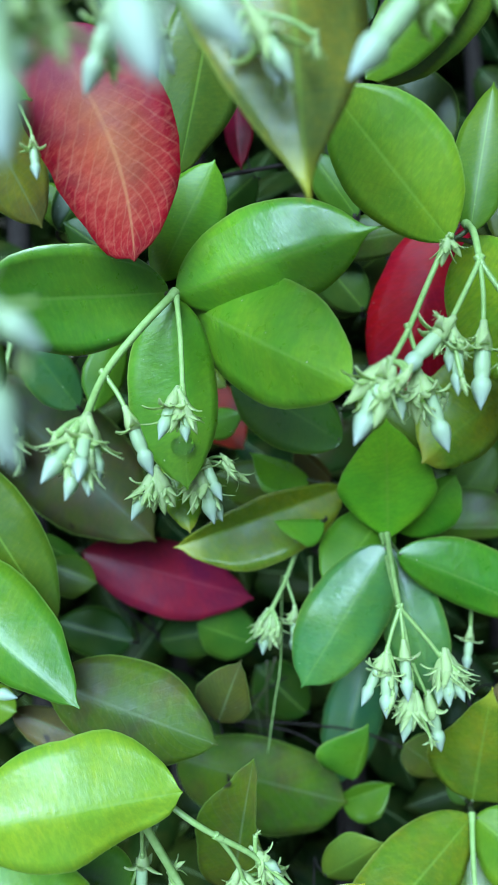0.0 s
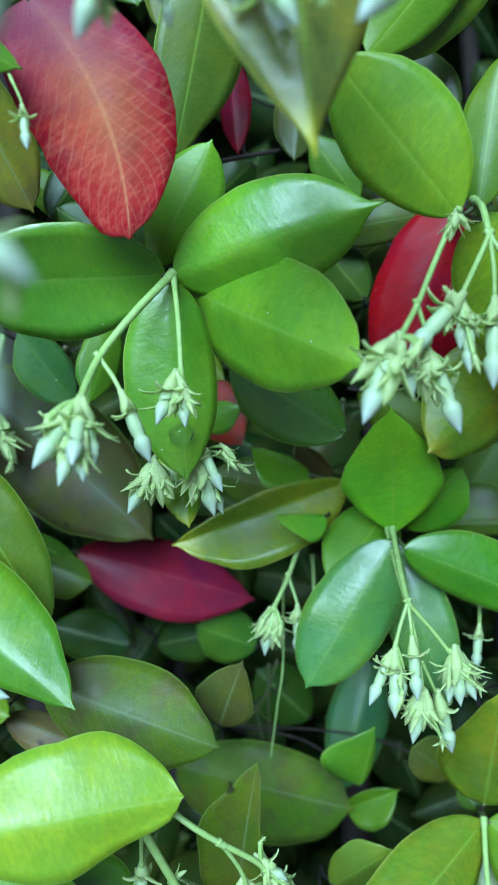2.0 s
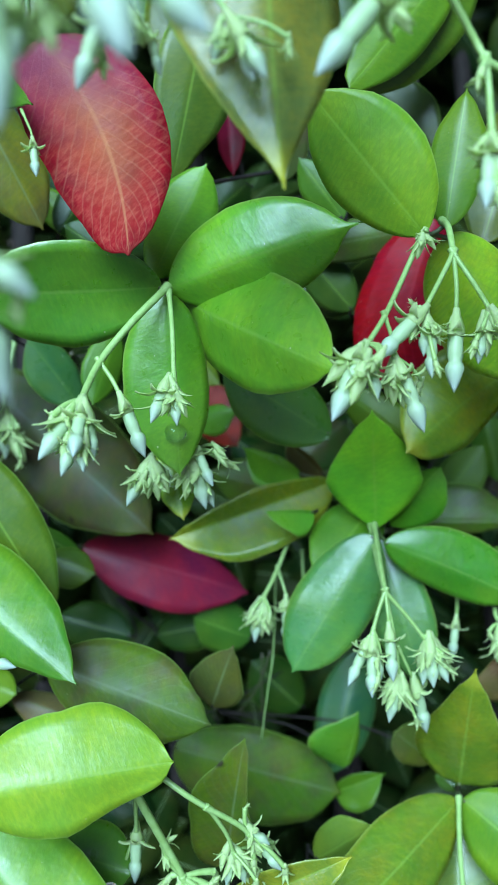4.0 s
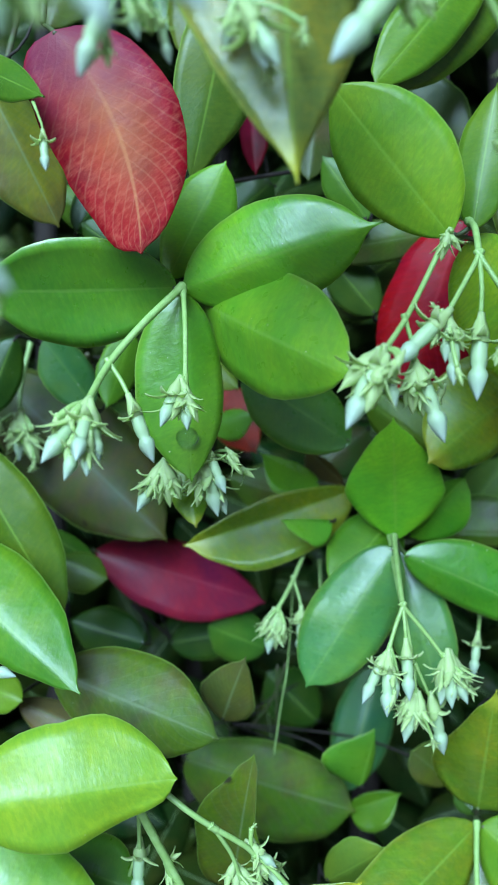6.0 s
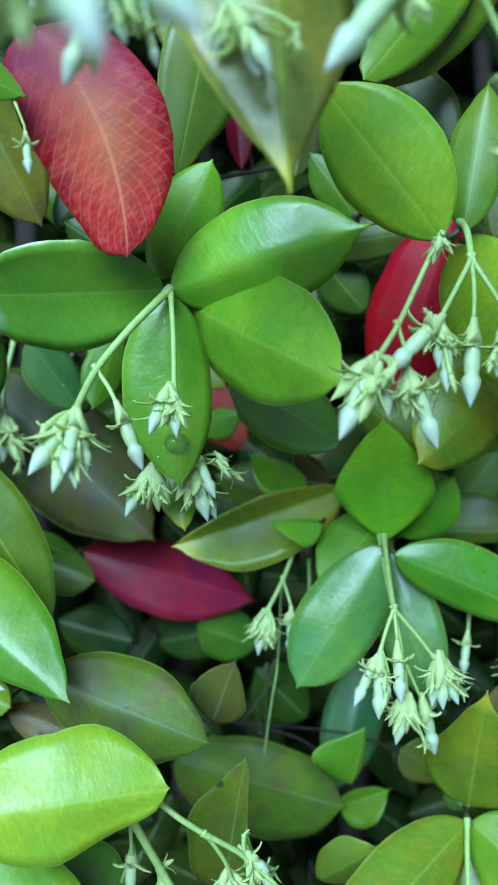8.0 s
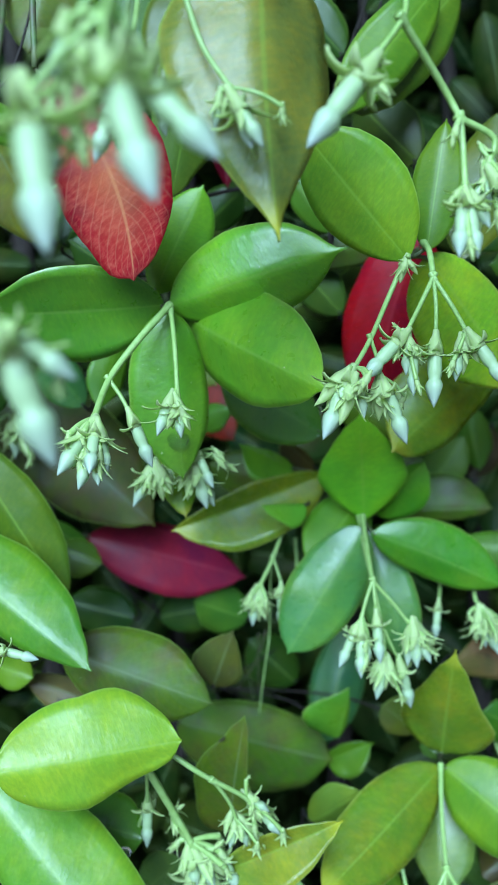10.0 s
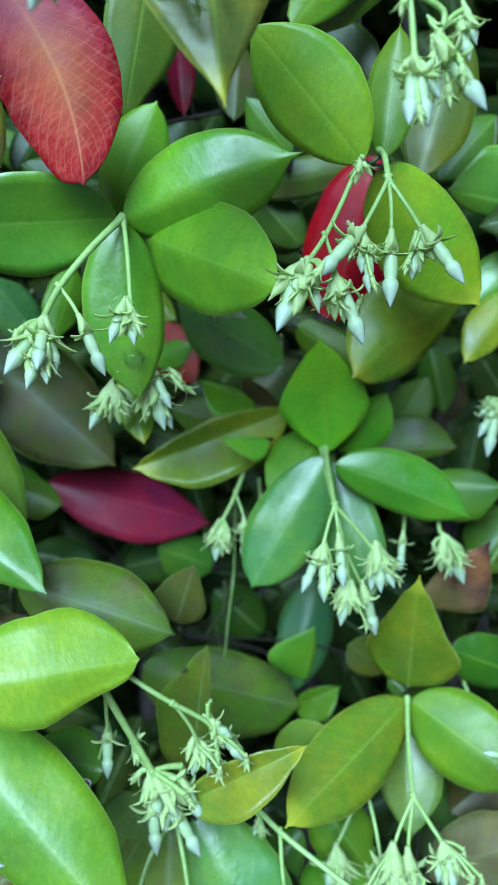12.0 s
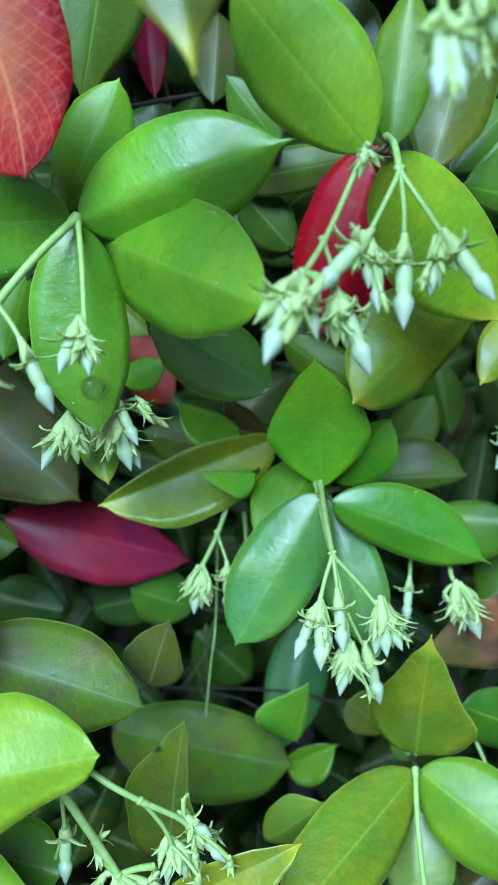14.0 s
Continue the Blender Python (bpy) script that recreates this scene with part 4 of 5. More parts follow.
cluster(s, [(0.0794, 0.1574, 0.8018), (0.0775, 0.1488, 0.8039), (0.0781, 0.1449, 0.8040)], 0.00074, [((0.0793, 0.1430, 0.8033), (0.0839, 0.1323, 0.7937), 'half'), ((0.0787, 0.1432, 0.8036), (0.0795, 0.1346, 0.7948), 'half'), ((0.0774, 0.1436, 0.8040), (0.0766, 0.1359, 0.7948), 'shut'), ((0.0797, 0.1436, 0.8040), (0.0850, 0.1375, 0.7968), 'shut'), ((0.0782, 0.1436, 0.8040), (0.0822, 0.1352, 0.7940), 'shut')], extra=5)
cluster(s, [(0.1081, 0.1753, 0.8356), (0.0978, 0.1755, 0.8358)], 0.00056, [((0.0968, 0.1753, 0.8355), (0.0907, 0.1720, 0.8316), 'half'), ((0.0972, 0.1743, 0.8344), (0.0903, 0.1663, 0.8279), 'open'), ((0.0975, 0.1737, 0.8336), (0.0931, 0.1621, 0.8229), 'open'), ((0.0968, 0.1755, 0.8358), (0.0915, 0.1744, 0.8345), 'shut')], extra=2)

s = sprig('jasmine sprig with a thin stalk of small pale buds', (0.0179, 0.1820, 0.8093))
cluster(s, [(0.0165, 0.1771, 0.8129), (0.0113, 0.1632, 0.8086), (0.0066, 0.1538, 0.8053)], 0.00076, [((0.0053, 0.1527, 0.8040), (0.0039, 0.1440, 0.7951), 'half'), ((0.0043, 0.1527, 0.8039), (0.0009, 0.1478, 0.7981), 'shut'), ((0.0063, 0.1527, 0.8040), (0.0062, 0.1452, 0.7950), 'shut'), ((0.0070, 0.1527, 0.8040), (0.0094, 0.1463, 0.7964), 'shut')], extra=3)
cluster(s, [(0.0113, 0.1632, 0.8086), (0.0130, 0.1592, 0.8055), (0.0143, 0.1556, 0.8027)], 0.00051, [((0.0138, 0.1553, 0.8024), (0.0140, 0.1460, 0.7929), 'open'), ((0.0134, 0.1555, 0.8027), (0.0109, 0.1531, 0.7998), 'shut')])
cluster(s, [(0.0202, 0.1803, 0.7979), (0.0205, 0.1744, 0.7909), (0.0199, 0.1696, 0.7852)], 0.00056, [((0.0196, 0.1690, 0.7845), (0.0169, 0.1636, 0.7781), 'shut')])

s = sprig('jasmine sprig with a long pale lance-shaped leaf', (0.0304, 0.1915, 0.8206))
leaf(s, (0.0302, 0.1900, 0.8219), (-0.0235, 0.1734, 0.8116), (0.12, -0.78, 0.61), 0.0231, (0.18, 0.29, 0.006), 'edged', fold=28, peak=0.5, skew=-0.34, lop=0.15)
leaf(s, (0.0261, 0.1821, 0.8094), (-0.0027, 0.1747, 0.8037), (0.07, -0.77, 0.63), 0.0069, (0.106, 0.252, 0.002), 'fresh', fold=-18, skew=0.178)
leaf(s, (0.0195, 0.1933, 0.8217), (0.0003, 0.1939, 0.8332), (0.13, -0.64, 0.76), 0.0125, (0.138, 0.403, 0.002), 'fresh', fold=18, peak=0.5, blunt=0.6, sharp=0.4, skew=-0.6, lop=0.3, tail=0.08)
leaf(s, (0.0228, 0.1732, 0.8237), (0.0075, 0.1675, 0.8294), (0.46, -0.73, 0.51), 0.0085, (0.148, 0.428, 0.004), 'fresh', fold=16, peak=0.42, blunt=0.5, sharp=0.9, waist=0.2, skew=-0.828)
leaf(s, (0.0281, 0.2041, 0.8124), (0.0147, 0.2058, 0.8265), (0.13, -0.68, 0.72), 0.0105, (0.085, 0.075, 0.012), 'old', fold=18, peak=0.5, blunt=0.6, sharp=0.4, skew=-0.6, lop=0.3, tail=0.08)
leaf(s, (0.0386, 0.2345, 0.8127), (0.0199, 0.2218, 0.8039), (0.02, -0.59, 0.81), 0.0202, (0.038, 0.088, 0.009), 'old', fold=-12, skew=-0.129)
leaf(s, (0.0199, 0.2089, 0.7978), (-0.0126, 0.2149, 0.8050), (0.01, -0.74, 0.67), 0.0191, (0.076, 0.151, 0.004), 'old', fold=-18)

s = sprig('jasmine sprig with a broad dark green leaf', (0.0277, 0.1942, 0.8502))
leaf(s, (0.0274, 0.1849, 0.8450), (-0.0061, 0.1938, 0.8639), (0.06, -0.75, 0.65), 0.0235, (0.053, 0.176, 0.004), 'fresh', fold=-12, peak=0.5)
leaf(s, (-0.0174, 0.2056, 0.8343), (-0.0020, 0.2020, 0.8425), (-0.45, -0.71, 0.54), 0.0105, (0.117, 0.34, 0.004), 'fresh', fold=-14, blunt=0.8, sharp=0.9, skew=0.253)
leaf(s, (-0.0195, 0.2380, 0.8294), (-0.0020, 0.2160, 0.8156), (-0.12, -0.86, 0.49), 0.0189, (0.3, 0.03, 0.015), 'dull', fold=-12, peak=0.5, label='faded red-brown leaf')
leaf(s, (-0.0214, 0.2198, 0.8575), (-0.0072, 0.2064, 0.8493), (-0.08, -0.58, 0.81), 0.0114, (0.159, 0.277, 0.004), 'flat', fold=-18, skew=0.292)

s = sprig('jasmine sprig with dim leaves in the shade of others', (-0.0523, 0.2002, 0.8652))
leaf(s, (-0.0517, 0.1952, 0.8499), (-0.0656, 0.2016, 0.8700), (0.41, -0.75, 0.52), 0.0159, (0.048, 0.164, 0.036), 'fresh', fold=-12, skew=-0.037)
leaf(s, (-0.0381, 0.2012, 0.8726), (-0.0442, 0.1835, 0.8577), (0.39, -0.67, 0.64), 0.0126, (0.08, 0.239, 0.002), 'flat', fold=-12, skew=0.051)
# the shade this leaf hangs in is put into its colour
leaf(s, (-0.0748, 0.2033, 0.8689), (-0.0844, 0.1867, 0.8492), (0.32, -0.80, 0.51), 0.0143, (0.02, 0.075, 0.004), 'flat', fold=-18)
cluster(s, [(-0.0757, 0.2174, 0.8577), (-0.0776, 0.2077, 0.8493), (-0.0771, 0.1997, 0.8428)], 0.00081, [((-0.0764, 0.1983, 0.8427), (-0.0767, 0.1885, 0.8311), 'half'), ((-0.0774, 0.1977, 0.8420), (-0.0809, 0.1902, 0.8331), 'shut'), ((-0.0760, 0.1977, 0.8421), (-0.0718, 0.1880, 0.8305), 'shut'), ((-0.0770, 0.1980, 0.8408), (-0.0693, 0.1882, 0.8292), 'shut')], extra=5, spread=0.008)

s = sprig('jasmine sprig with a large dull grey-green leaf', (-0.0892, 0.2208, 0.8400))
leaf(s, (-0.0919, 0.2215, 0.8439), (-0.0300, 0.1814, 0.8055), (0.08, -0.62, 0.78), 0.0392, (0.046, 0.066, 0.006), 'dull', fold=-12, peak=0.52)
leaf(s, (-0.0823, 0.1667, 0.8588), (-0.0525, 0.1387, 0.8173), (0.03, -0.78, 0.62), 0.0208, (0.075, 0.15, 0.002), 'flat', fold=-14, peak=0.5, skew=-0.056)
leaf(s, (-0.0650, 0.1741, 0.8030), (-0.0487, 0.1708, 0.7980), (0.16, -0.40, 0.90), 0.0145, (0.07, 0.14, 0.004), 'flat', fold=-12, skew=0.113)
leaf(s, (-0.0731, 0.1818, 0.8091), (-0.0542, 0.1805, 0.7951), (0.46, -0.58, 0.67), 0.0155, (0.053, 0.151, 0.004), 'flat', fold=-18, skew=0.465)

s = sprig('jasmine sprig with a bright glossy leaf pointing down', (-0.0801, 0.1283, 0.8604))
leaf(s, (-0.0891, 0.1404, 0.8469), (-0.0396, 0.1055, 0.8301), (-0.09, -0.53, 0.84), 0.0240, (0.065, 0.22, 0.002), 'soft', fold=-20, peak=0.48, sharp=1.0, skew=-0.236)
cluster(s, [(-0.0682, 0.1019, 0.8492), (-0.0612, 0.0978, 0.8521), (-0.0579, 0.0963, 0.8534)], 0.00047, [((-0.0573, 0.0963, 0.8534), (-0.0475, 0.0941, 0.8524), 'open')])

s = sprig('jasmine sprig with a purple-crimson leaf over the dark interior', (-0.0600, 0.1946, 0.7869))
leaf(s, (-0.0576, 0.1907, 0.7902), (0.0020, 0.1888, 0.7676), (0.30, -0.47, 0.83), 0.0277, (0.26, 0.012, 0.045), 'purple', fold=-12, peak=0.5, blunt=0.65, skew=0.045, label='dark purple-crimson leaf')
# colour lowered to stand for the shade of the interior
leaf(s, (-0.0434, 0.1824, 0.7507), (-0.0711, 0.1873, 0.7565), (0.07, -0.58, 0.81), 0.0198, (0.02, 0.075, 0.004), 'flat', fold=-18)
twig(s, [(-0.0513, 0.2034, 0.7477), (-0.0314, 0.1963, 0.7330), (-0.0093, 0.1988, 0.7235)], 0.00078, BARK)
# again a green darkened for the interior's shade
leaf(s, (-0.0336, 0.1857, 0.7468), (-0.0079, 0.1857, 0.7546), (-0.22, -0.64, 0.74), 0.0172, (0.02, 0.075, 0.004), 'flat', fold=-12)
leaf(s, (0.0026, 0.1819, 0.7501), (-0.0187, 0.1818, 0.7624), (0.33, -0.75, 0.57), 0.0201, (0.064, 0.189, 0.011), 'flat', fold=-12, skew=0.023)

s = sprig('jasmine sprig with dull spotted leaves low in the hedge', (-0.0575, 0.1295, 0.8043))
leaf(s, (-0.0534, 0.1247, 0.8126), (-0.0079, 0.1126, 0.8012), (0.05, -0.58, 0.81), 0.0267, (0.085, 0.158, 0.003), 'old', fold=-13, peak=0.5, skew=-0.037, label='dull green leaf with brown stains')
leaf(s, (-0.0688, 0.1306, 0.7885), (-0.0419, 0.1238, 0.7804), (0.18, -0.36, 0.91), 0.0122, (0.14, 0.12, 0.03), 'old', fold=-18, skew=0.098)
leaf(s, (-0.0784, 0.1300, 0.7972), (-0.0645, 0.1244, 0.7982), (-0.22, -0.38, 0.90), 0.0117, (0.106, 0.227, 0.002), 'flat', fold=-18)

s = sprig('jasmine sprig with curled olive leaves', (-0.0095, 0.1466, 0.7577))
leaf(s, (-0.0091, 0.1300, 0.7831), (-0.0023, 0.1376, 0.8030), (-0.19, -0.80, 0.56), 0.0185, (0.085, 0.1, 0.012), 'old', fold=-16, peak=0.34, sharp=0.3, blunt=0.5, waist=0.12, skew=-0.15, tail=0.09, label='olive leaf with a reddish edge')
leaf(s, (-0.0243, 0.1435, 0.7386), (0.0346, 0.1366, 0.7210), (0.16, -0.62, 0.77), 0.0319, (0.093, 0.195, 0.004), 'old', fold=-12, peak=0.55, blunt=0.5, sharp=0.2, skew=0.121, label='dull olive leaf with a dark spot')
leaf(s, (-0.0045, 0.0943, 0.7576), (0.0012, 0.1108, 0.7975), (-0.20, -0.90, 0.40), 0.0201, (0.093, 0.164, 0.003), 'old', fold=14, peak=0.34, sharp=1.0, blunt=0.4, lop=0.5, skew=-0.144)
leaf(s, (0.0344, 0.1328, 0.7435), (0.0378, 0.1387, 0.7672), (0.18, -0.71, 0.68), 0.0165, (0.085, 0.25, 0.004), 'fresh', fold=-12, peak=0.42, blunt=0.75, sharp=0.4, skew=-0.72, tail=0.08)
leaf(s, (0.0330, 0.1388, 0.7173), (0.0501, 0.1399, 0.7280), (-0.38, -0.63, 0.68), 0.0135, (0.075, 0.2, 0.002), 'flat', fold=24, peak=0.45, sharp=0.3, blunt=0.5, skew=0.4, tail=0.12)
leaf(s, (0.0442, 0.1818, 0.7421), (0.0322, 0.1473, 0.7119), (-0.13, -0.63, 0.77), 0.0220, (0.04, 0.16, 0.05), 'flat', fold=-12)
leaf(s, (0.0643, 0.1352, 0.7442), (0.0501, 0.1381, 0.7570), (0.28, -0.82, 0.49), 0.0151, (0.102, 0.151, 0.012), 'old', fold=-14, sharp=0.2, skew=0.065)
# leaf coloured darker to stand for shade low in the hedge
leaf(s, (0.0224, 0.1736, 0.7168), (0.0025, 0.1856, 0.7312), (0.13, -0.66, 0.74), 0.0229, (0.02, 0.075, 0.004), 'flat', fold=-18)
twig(s, [(0.0099, 0.1788, 0.7463), (0.0050, 0.1724, 0.7325), (-0.0034, 0.1689, 0.7190)], 0.00052, TWIG)
twig(s, [(0.0068, 0.1780, 0.7455), (0.0067, 0.1711, 0.7309), (0.0078, 0.1647, 0.7109)], 0.00052, TWIG)

s = sprig('jasmine sprig with three olive-yellow leaves and long bud stalks', (0.0671, 0.1174, 0.7571))
leaf(s, (0.0660, 0.1156, 0.7643), (0.0647, 0.1232, 0.8108), (-0.41, -0.90, 0.14), 0.0314, (0.125, 0.21, 0.004), 'edged', fold=-8, peak=0.3, sharp=0.3, blunt=0.5, rhomb=0.2, waist=0.13, tail=0.1)
leaf(s, (0.0652, 0.1118, 0.7629), (0.0224, 0.0721, 0.7639), (0.30, -0.31, 0.90), 0.0262, (0.115, 0.22, 0.006), 'edged', fold=-18, peak=0.5)
leaf(s, (0.0664, 0.1119, 0.7631), (0.0965, 0.0820, 0.7617), (-0.43, -0.47, 0.77), 0.0277, (0.115, 0.25, 0.002), 'flat', fold=-12, peak=0.5)
leaf(s, (0.0675, 0.1171, 0.7506), (0.0654, 0.0827, 0.7283), (-0.35, -0.50, 0.80), 0.0216, (0.127, 0.227, 0.04), 'fresh', fold=-12, skew=-0.061)
leaf(s, (0.0690, 0.1224, 0.7492), (0.0632, 0.1288, 0.7521), (-0.19, -0.55, 0.82), 0.0075, (0.05, 0.15, 0.014), 'fresh', fold=-18)
cluster(s, [(0.0648, 0.1107, 0.7647), (0.0626, 0.0963, 0.7632), (0.0608, 0.0797, 0.7636)], 0.00076, [])
cluster(s, [(0.0608, 0.0797, 0.7636), (0.0562, 0.0729, 0.7602), (0.0535, 0.0678, 0.7572)], 0.00058, [((0.0531, 0.0672, 0.7565), (0.0503, 0.0558, 0.7460), 'half'), ((0.0535, 0.0663, 0.7569), (0.0554, 0.0544, 0.7429), 'half'), ((0.0523, 0.0673, 0.7566), (0.0495, 0.0604, 0.7483), 'shut'), ((0.0534, 0.0669, 0.7562), (0.0541, 0.0581, 0.7456), 'shut')], extra=6)
cluster(s, [(0.0608, 0.0797, 0.7636), (0.0589, 0.0722, 0.7578), (0.0582, 0.0675, 0.7537)], 0.00058, [((0.0579, 0.0665, 0.7541), (0.0580, 0.0548, 0.7417), 'open'), ((0.0576, 0.0660, 0.7535), (0.0555, 0.0585, 0.7445), 'shut'), ((0.0586, 0.0662, 0.7537), (0.0610, 0.0578, 0.7437), 'half')], extra=6)
cluster(s, [(0.0608, 0.0797, 0.7636), (0.0649, 0.0737, 0.7596), (0.0681, 0.0690, 0.7570)], 0.00067, [((0.0684, 0.0674, 0.7568), (0.0706, 0.0582, 0.7488), 'open'), ((0.0689, 0.0674, 0.7567), (0.0746, 0.0619, 0.7502), 'shut'), ((0.0674, 0.0674, 0.7568), (0.0662, 0.0605, 0.7485), 'half'), ((0.0694, 0.0669, 0.7561), (0.0725, 0.0598, 0.7477), 'shut'), ((0.0681, 0.0672, 0.7565), (0.0686, 0.0588, 0.7465), 'half')], extra=4)
cluster(s, [(0.0498, 0.0916, 0.7482), (0.0516, 0.0805, 0.7443), (0.0524, 0.0718, 0.7402)], 0.00061, [((0.0524, 0.0712, 0.7395), (0.0503, 0.0627, 0.7294), 'half'), ((0.0529, 0.0706, 0.7388), (0.0547, 0.0615, 0.7279), 'half')], extra=4)
cluster(s, [(0.0488, 0.0925, 0.7369), (0.0435, 0.0850, 0.7311), (0.0403, 0.0806, 0.7289)], 0.00065, [((0.0403, 0.0800, 0.7282), (0.0372, 0.0711, 0.7176), 'half'), ((0.0407, 0.0794, 0.7275), (0.0418, 0.0698, 0.7160), 'half'), ((0.0412, 0.0800, 0.7282), (0.0456, 0.0721, 0.7188), 'shut')], extra=4, spread=0.008)

s = sprig('jasmine sprig with yellowing curled leaves', (0.0179, 0.0842, 0.7503))
leaf(s, (-0.0053, 0.0774, 0.7704), (0.0284, 0.0830, 0.7895), (-0.27, -0.67, 0.69), 0.0175, (0.17, 0.24, 0.012), 'edged', fold=30, peak=0.42, sharp=0.9, skew=0.243)
leaf(s, (0.0225, 0.1032, 0.7431), (0.0390, 0.1063, 0.7584), (-0.04, -0.75, 0.66), 0.0150, (0.11, 0.2, 0.012), 'flat', fold=-18)
cluster(s, [(0.0143, 0.0834, 0.7541), (0.0214, 0.0750, 0.7549), (0.0331, 0.0650, 0.7539), (0.0463, 0.0540, 0.7532)], 0.00088, [])
cluster(s, [(0.0214, 0.0750, 0.7549), (0.0216, 0.0675, 0.7491), (0.0224, 0.0605, 0.7423)], 0.00059, [((0.0226, 0.0600, 0.7416), (0.0229, 0.0518, 0.7319), 'half')], extra=2)
cluster(s, [(0.0143, 0.0838, 0.7514), (0.0159, 0.0806, 0.7507), (0.0162, 0.0800, 0.7500)], 0.00061, [((0.0159, 0.0800, 0.7500), (0.0175, 0.0766, 0.7459), 'shut'), ((0.0152, 0.0806, 0.7507), (0.0137, 0.0772, 0.7467), 'half'), ((0.0162, 0.0800, 0.7500), (0.0154, 0.0766, 0.7460), 'shut')])
leaf(s, (0.0303, 0.0890, 0.7234), (0.0123, 0.0729, 0.7104), (-0.17, -0.49, 0.85), 0.0160, (0.05, 0.15, 0.005), 'flat', fold=-18)
leaf(s, (0.0367, 0.0970, 0.7267), (0.0530, 0.0798, 0.7124), (0.04, -0.61, 0.79), 0.0224, (0.106, 0.239, 0.002), 'flat', fold=-18)
leaf(s, (-0.0122, 0.0831, 0.7475), (-0.0120, 0.0486, 0.7219), (-0.08, -0.59, 0.80), 0.0194, (0.11, 0.214, 0.014), 'old', fold=-12)
leaf(s, (-0.0041, 0.0816, 0.7519), (0.0227, 0.0463, 0.7254), (-0.01, -0.60, 0.80), 0.0282, (0.095, 0.277, 0.048), 'fresh', fold=-12, skew=-0.095)
drop((0.0066, 0.0637, 0.7430), 0.00169, (-0.01, -0.36, 0.93))
leaf(s, (-0.0341, 0.0847, 0.7338), (-0.0191, 0.0878, 0.7531), (-0.55, -0.64, 0.53), 0.0203, (0.095, 0.214, 0.04), 'fresh', fold=-12, skew=0.245)
leaf(s, (-0.0313, 0.0723, 0.7252), (-0.0121, 0.0898, 0.7523), (-0.31, -0.68, 0.66), 0.0146, (0.085, 0.164, 0.004), 'old', fold=-12, skew=0.477)
leaf(s, (0.0290, 0.0668, 0.7063), (0.0559, 0.0865, 0.7141), (-0.05, -0.31, 0.95), 0.0241, (0.111, 0.302, 0.002), 'flat', fold=-18)

s = sprig('jasmine sprig with a brown dying leaf', (0.1047, 0.1574, 0.7520))
leaf(s, (0.0697, 0.1369, 0.7800), (0.0942, 0.1456, 0.8007), (-0.29, -0.78, 0.55), 0.0215, (0.2, 0.09, 0.04), 'dry', fold=-16, peak=0.5, sharp=0.6, skew=0.65, rhomb=0.75, tail=0.1, blunt=0.6, label='brown dying leaf with dark patches')
leaf(s, (0.1121, 0.1297, 0.7470), (0.0846, 0.1342, 0.7586), (0.13, -0.78, 0.61), 0.0196, (0.03, 0.13, 0.001), 'flat', fold=-10, sharp=0.2, skew=0.036)
leaf(s, (0.0802, 0.1818, 0.7935), (0.1073, 0.1728, 0.7983), (-0.32, -0.57, 0.75), 0.0195, (0.064, 0.189, 0.004), 'flat', fold=-12, skew=0.349)
leaf(s, (0.1183, 0.1774, 0.7821), (0.0992, 0.1632, 0.7651), (-0.25, -0.58, 0.77), 0.0260, (0.064, 0.151, 0.004), 'flat', fold=-18)
leaf(s, (0.0982, 0.1022, 0.7298), (0.0820, 0.0931, 0.7221), (-0.29, -0.26, 0.92), 0.0220, (0.07, 0.06, 0.008), 'old', fold=-18, skew=-0.045)
leaf(s, (0.0702, 0.0752, 0.7193), (0.1048, 0.0771, 0.7403), (-0.43, -0.50, 0.75), 0.0235, (0.16, 0.165, 0.06), 'old', fold=-12, skew=-0.047)
leaf(s, (0.0795, 0.1038, 0.7161), (0.0932, 0.0958, 0.7066), (0.11, -0.67, 0.73), 0.0165, (0.05, 0.15, 0.014), 'fresh', fold=-18)
cluster(s, [(0.0910, 0.1349, 0.7438), (0.0912, 0.1282, 0.7452), (0.0928, 0.1216, 0.7435)], 0.00068, [])
cluster(s, [(0.1078, 0.1598, 0.7922), (0.1029, 0.1571, 0.7796), (0.1017, 0.1566, 0.7728)], 0.00060, [])

cluster(s, [(0.0118, 0.1927, 0.7740), (0.0102, 0.1553, 0.7783), (0.0083, 0.1466, 0.768), (0.0061, 0.1369, 0.7535)], 0.00028, [])

s = sprig('jasmine sprig with dark leaves behind the smooth ones', (0.0546, 0.2021, 0.7897))
leaf(s, (0.0512, 0.1986, 0.7949), (0.0952, 0.1943, 0.7991), (-0.13, -0.80, 0.58), 0.0187, (0.072, 0.151, 0.004), 'old', fold=-16, peak=0.6, skew=-0.512)
leaf(s, (0.0723, 0.2078, 0.7933), (0.0877, 0.2195, 0.8135), (-0.36, -0.66, 0.66), 0.0169, (0.074, 0.176, 0.022), 'flat', fold=-12)
leaf(s, (0.0903, 0.2335, 0.8177), (0.0957, 0.2167, 0.7978), (-0.28, -0.77, 0.57), 0.0151, (0.05, 0.15, 0.005), 'flat', fold=-18)
# brown darkened in colour so that the shaded gap stays dark
leaf(s, (0.1078, 0.2459, 0.7952), (0.0979, 0.2306, 0.7801), (-0.21, -0.61, 0.76), 0.0182, (0.04, 0.03, 0.007), 'old', fold=-18)

s = sprig('jasmine sprig with two large bright lime leaves', (-0.0617, 0.0841, 0.8203))
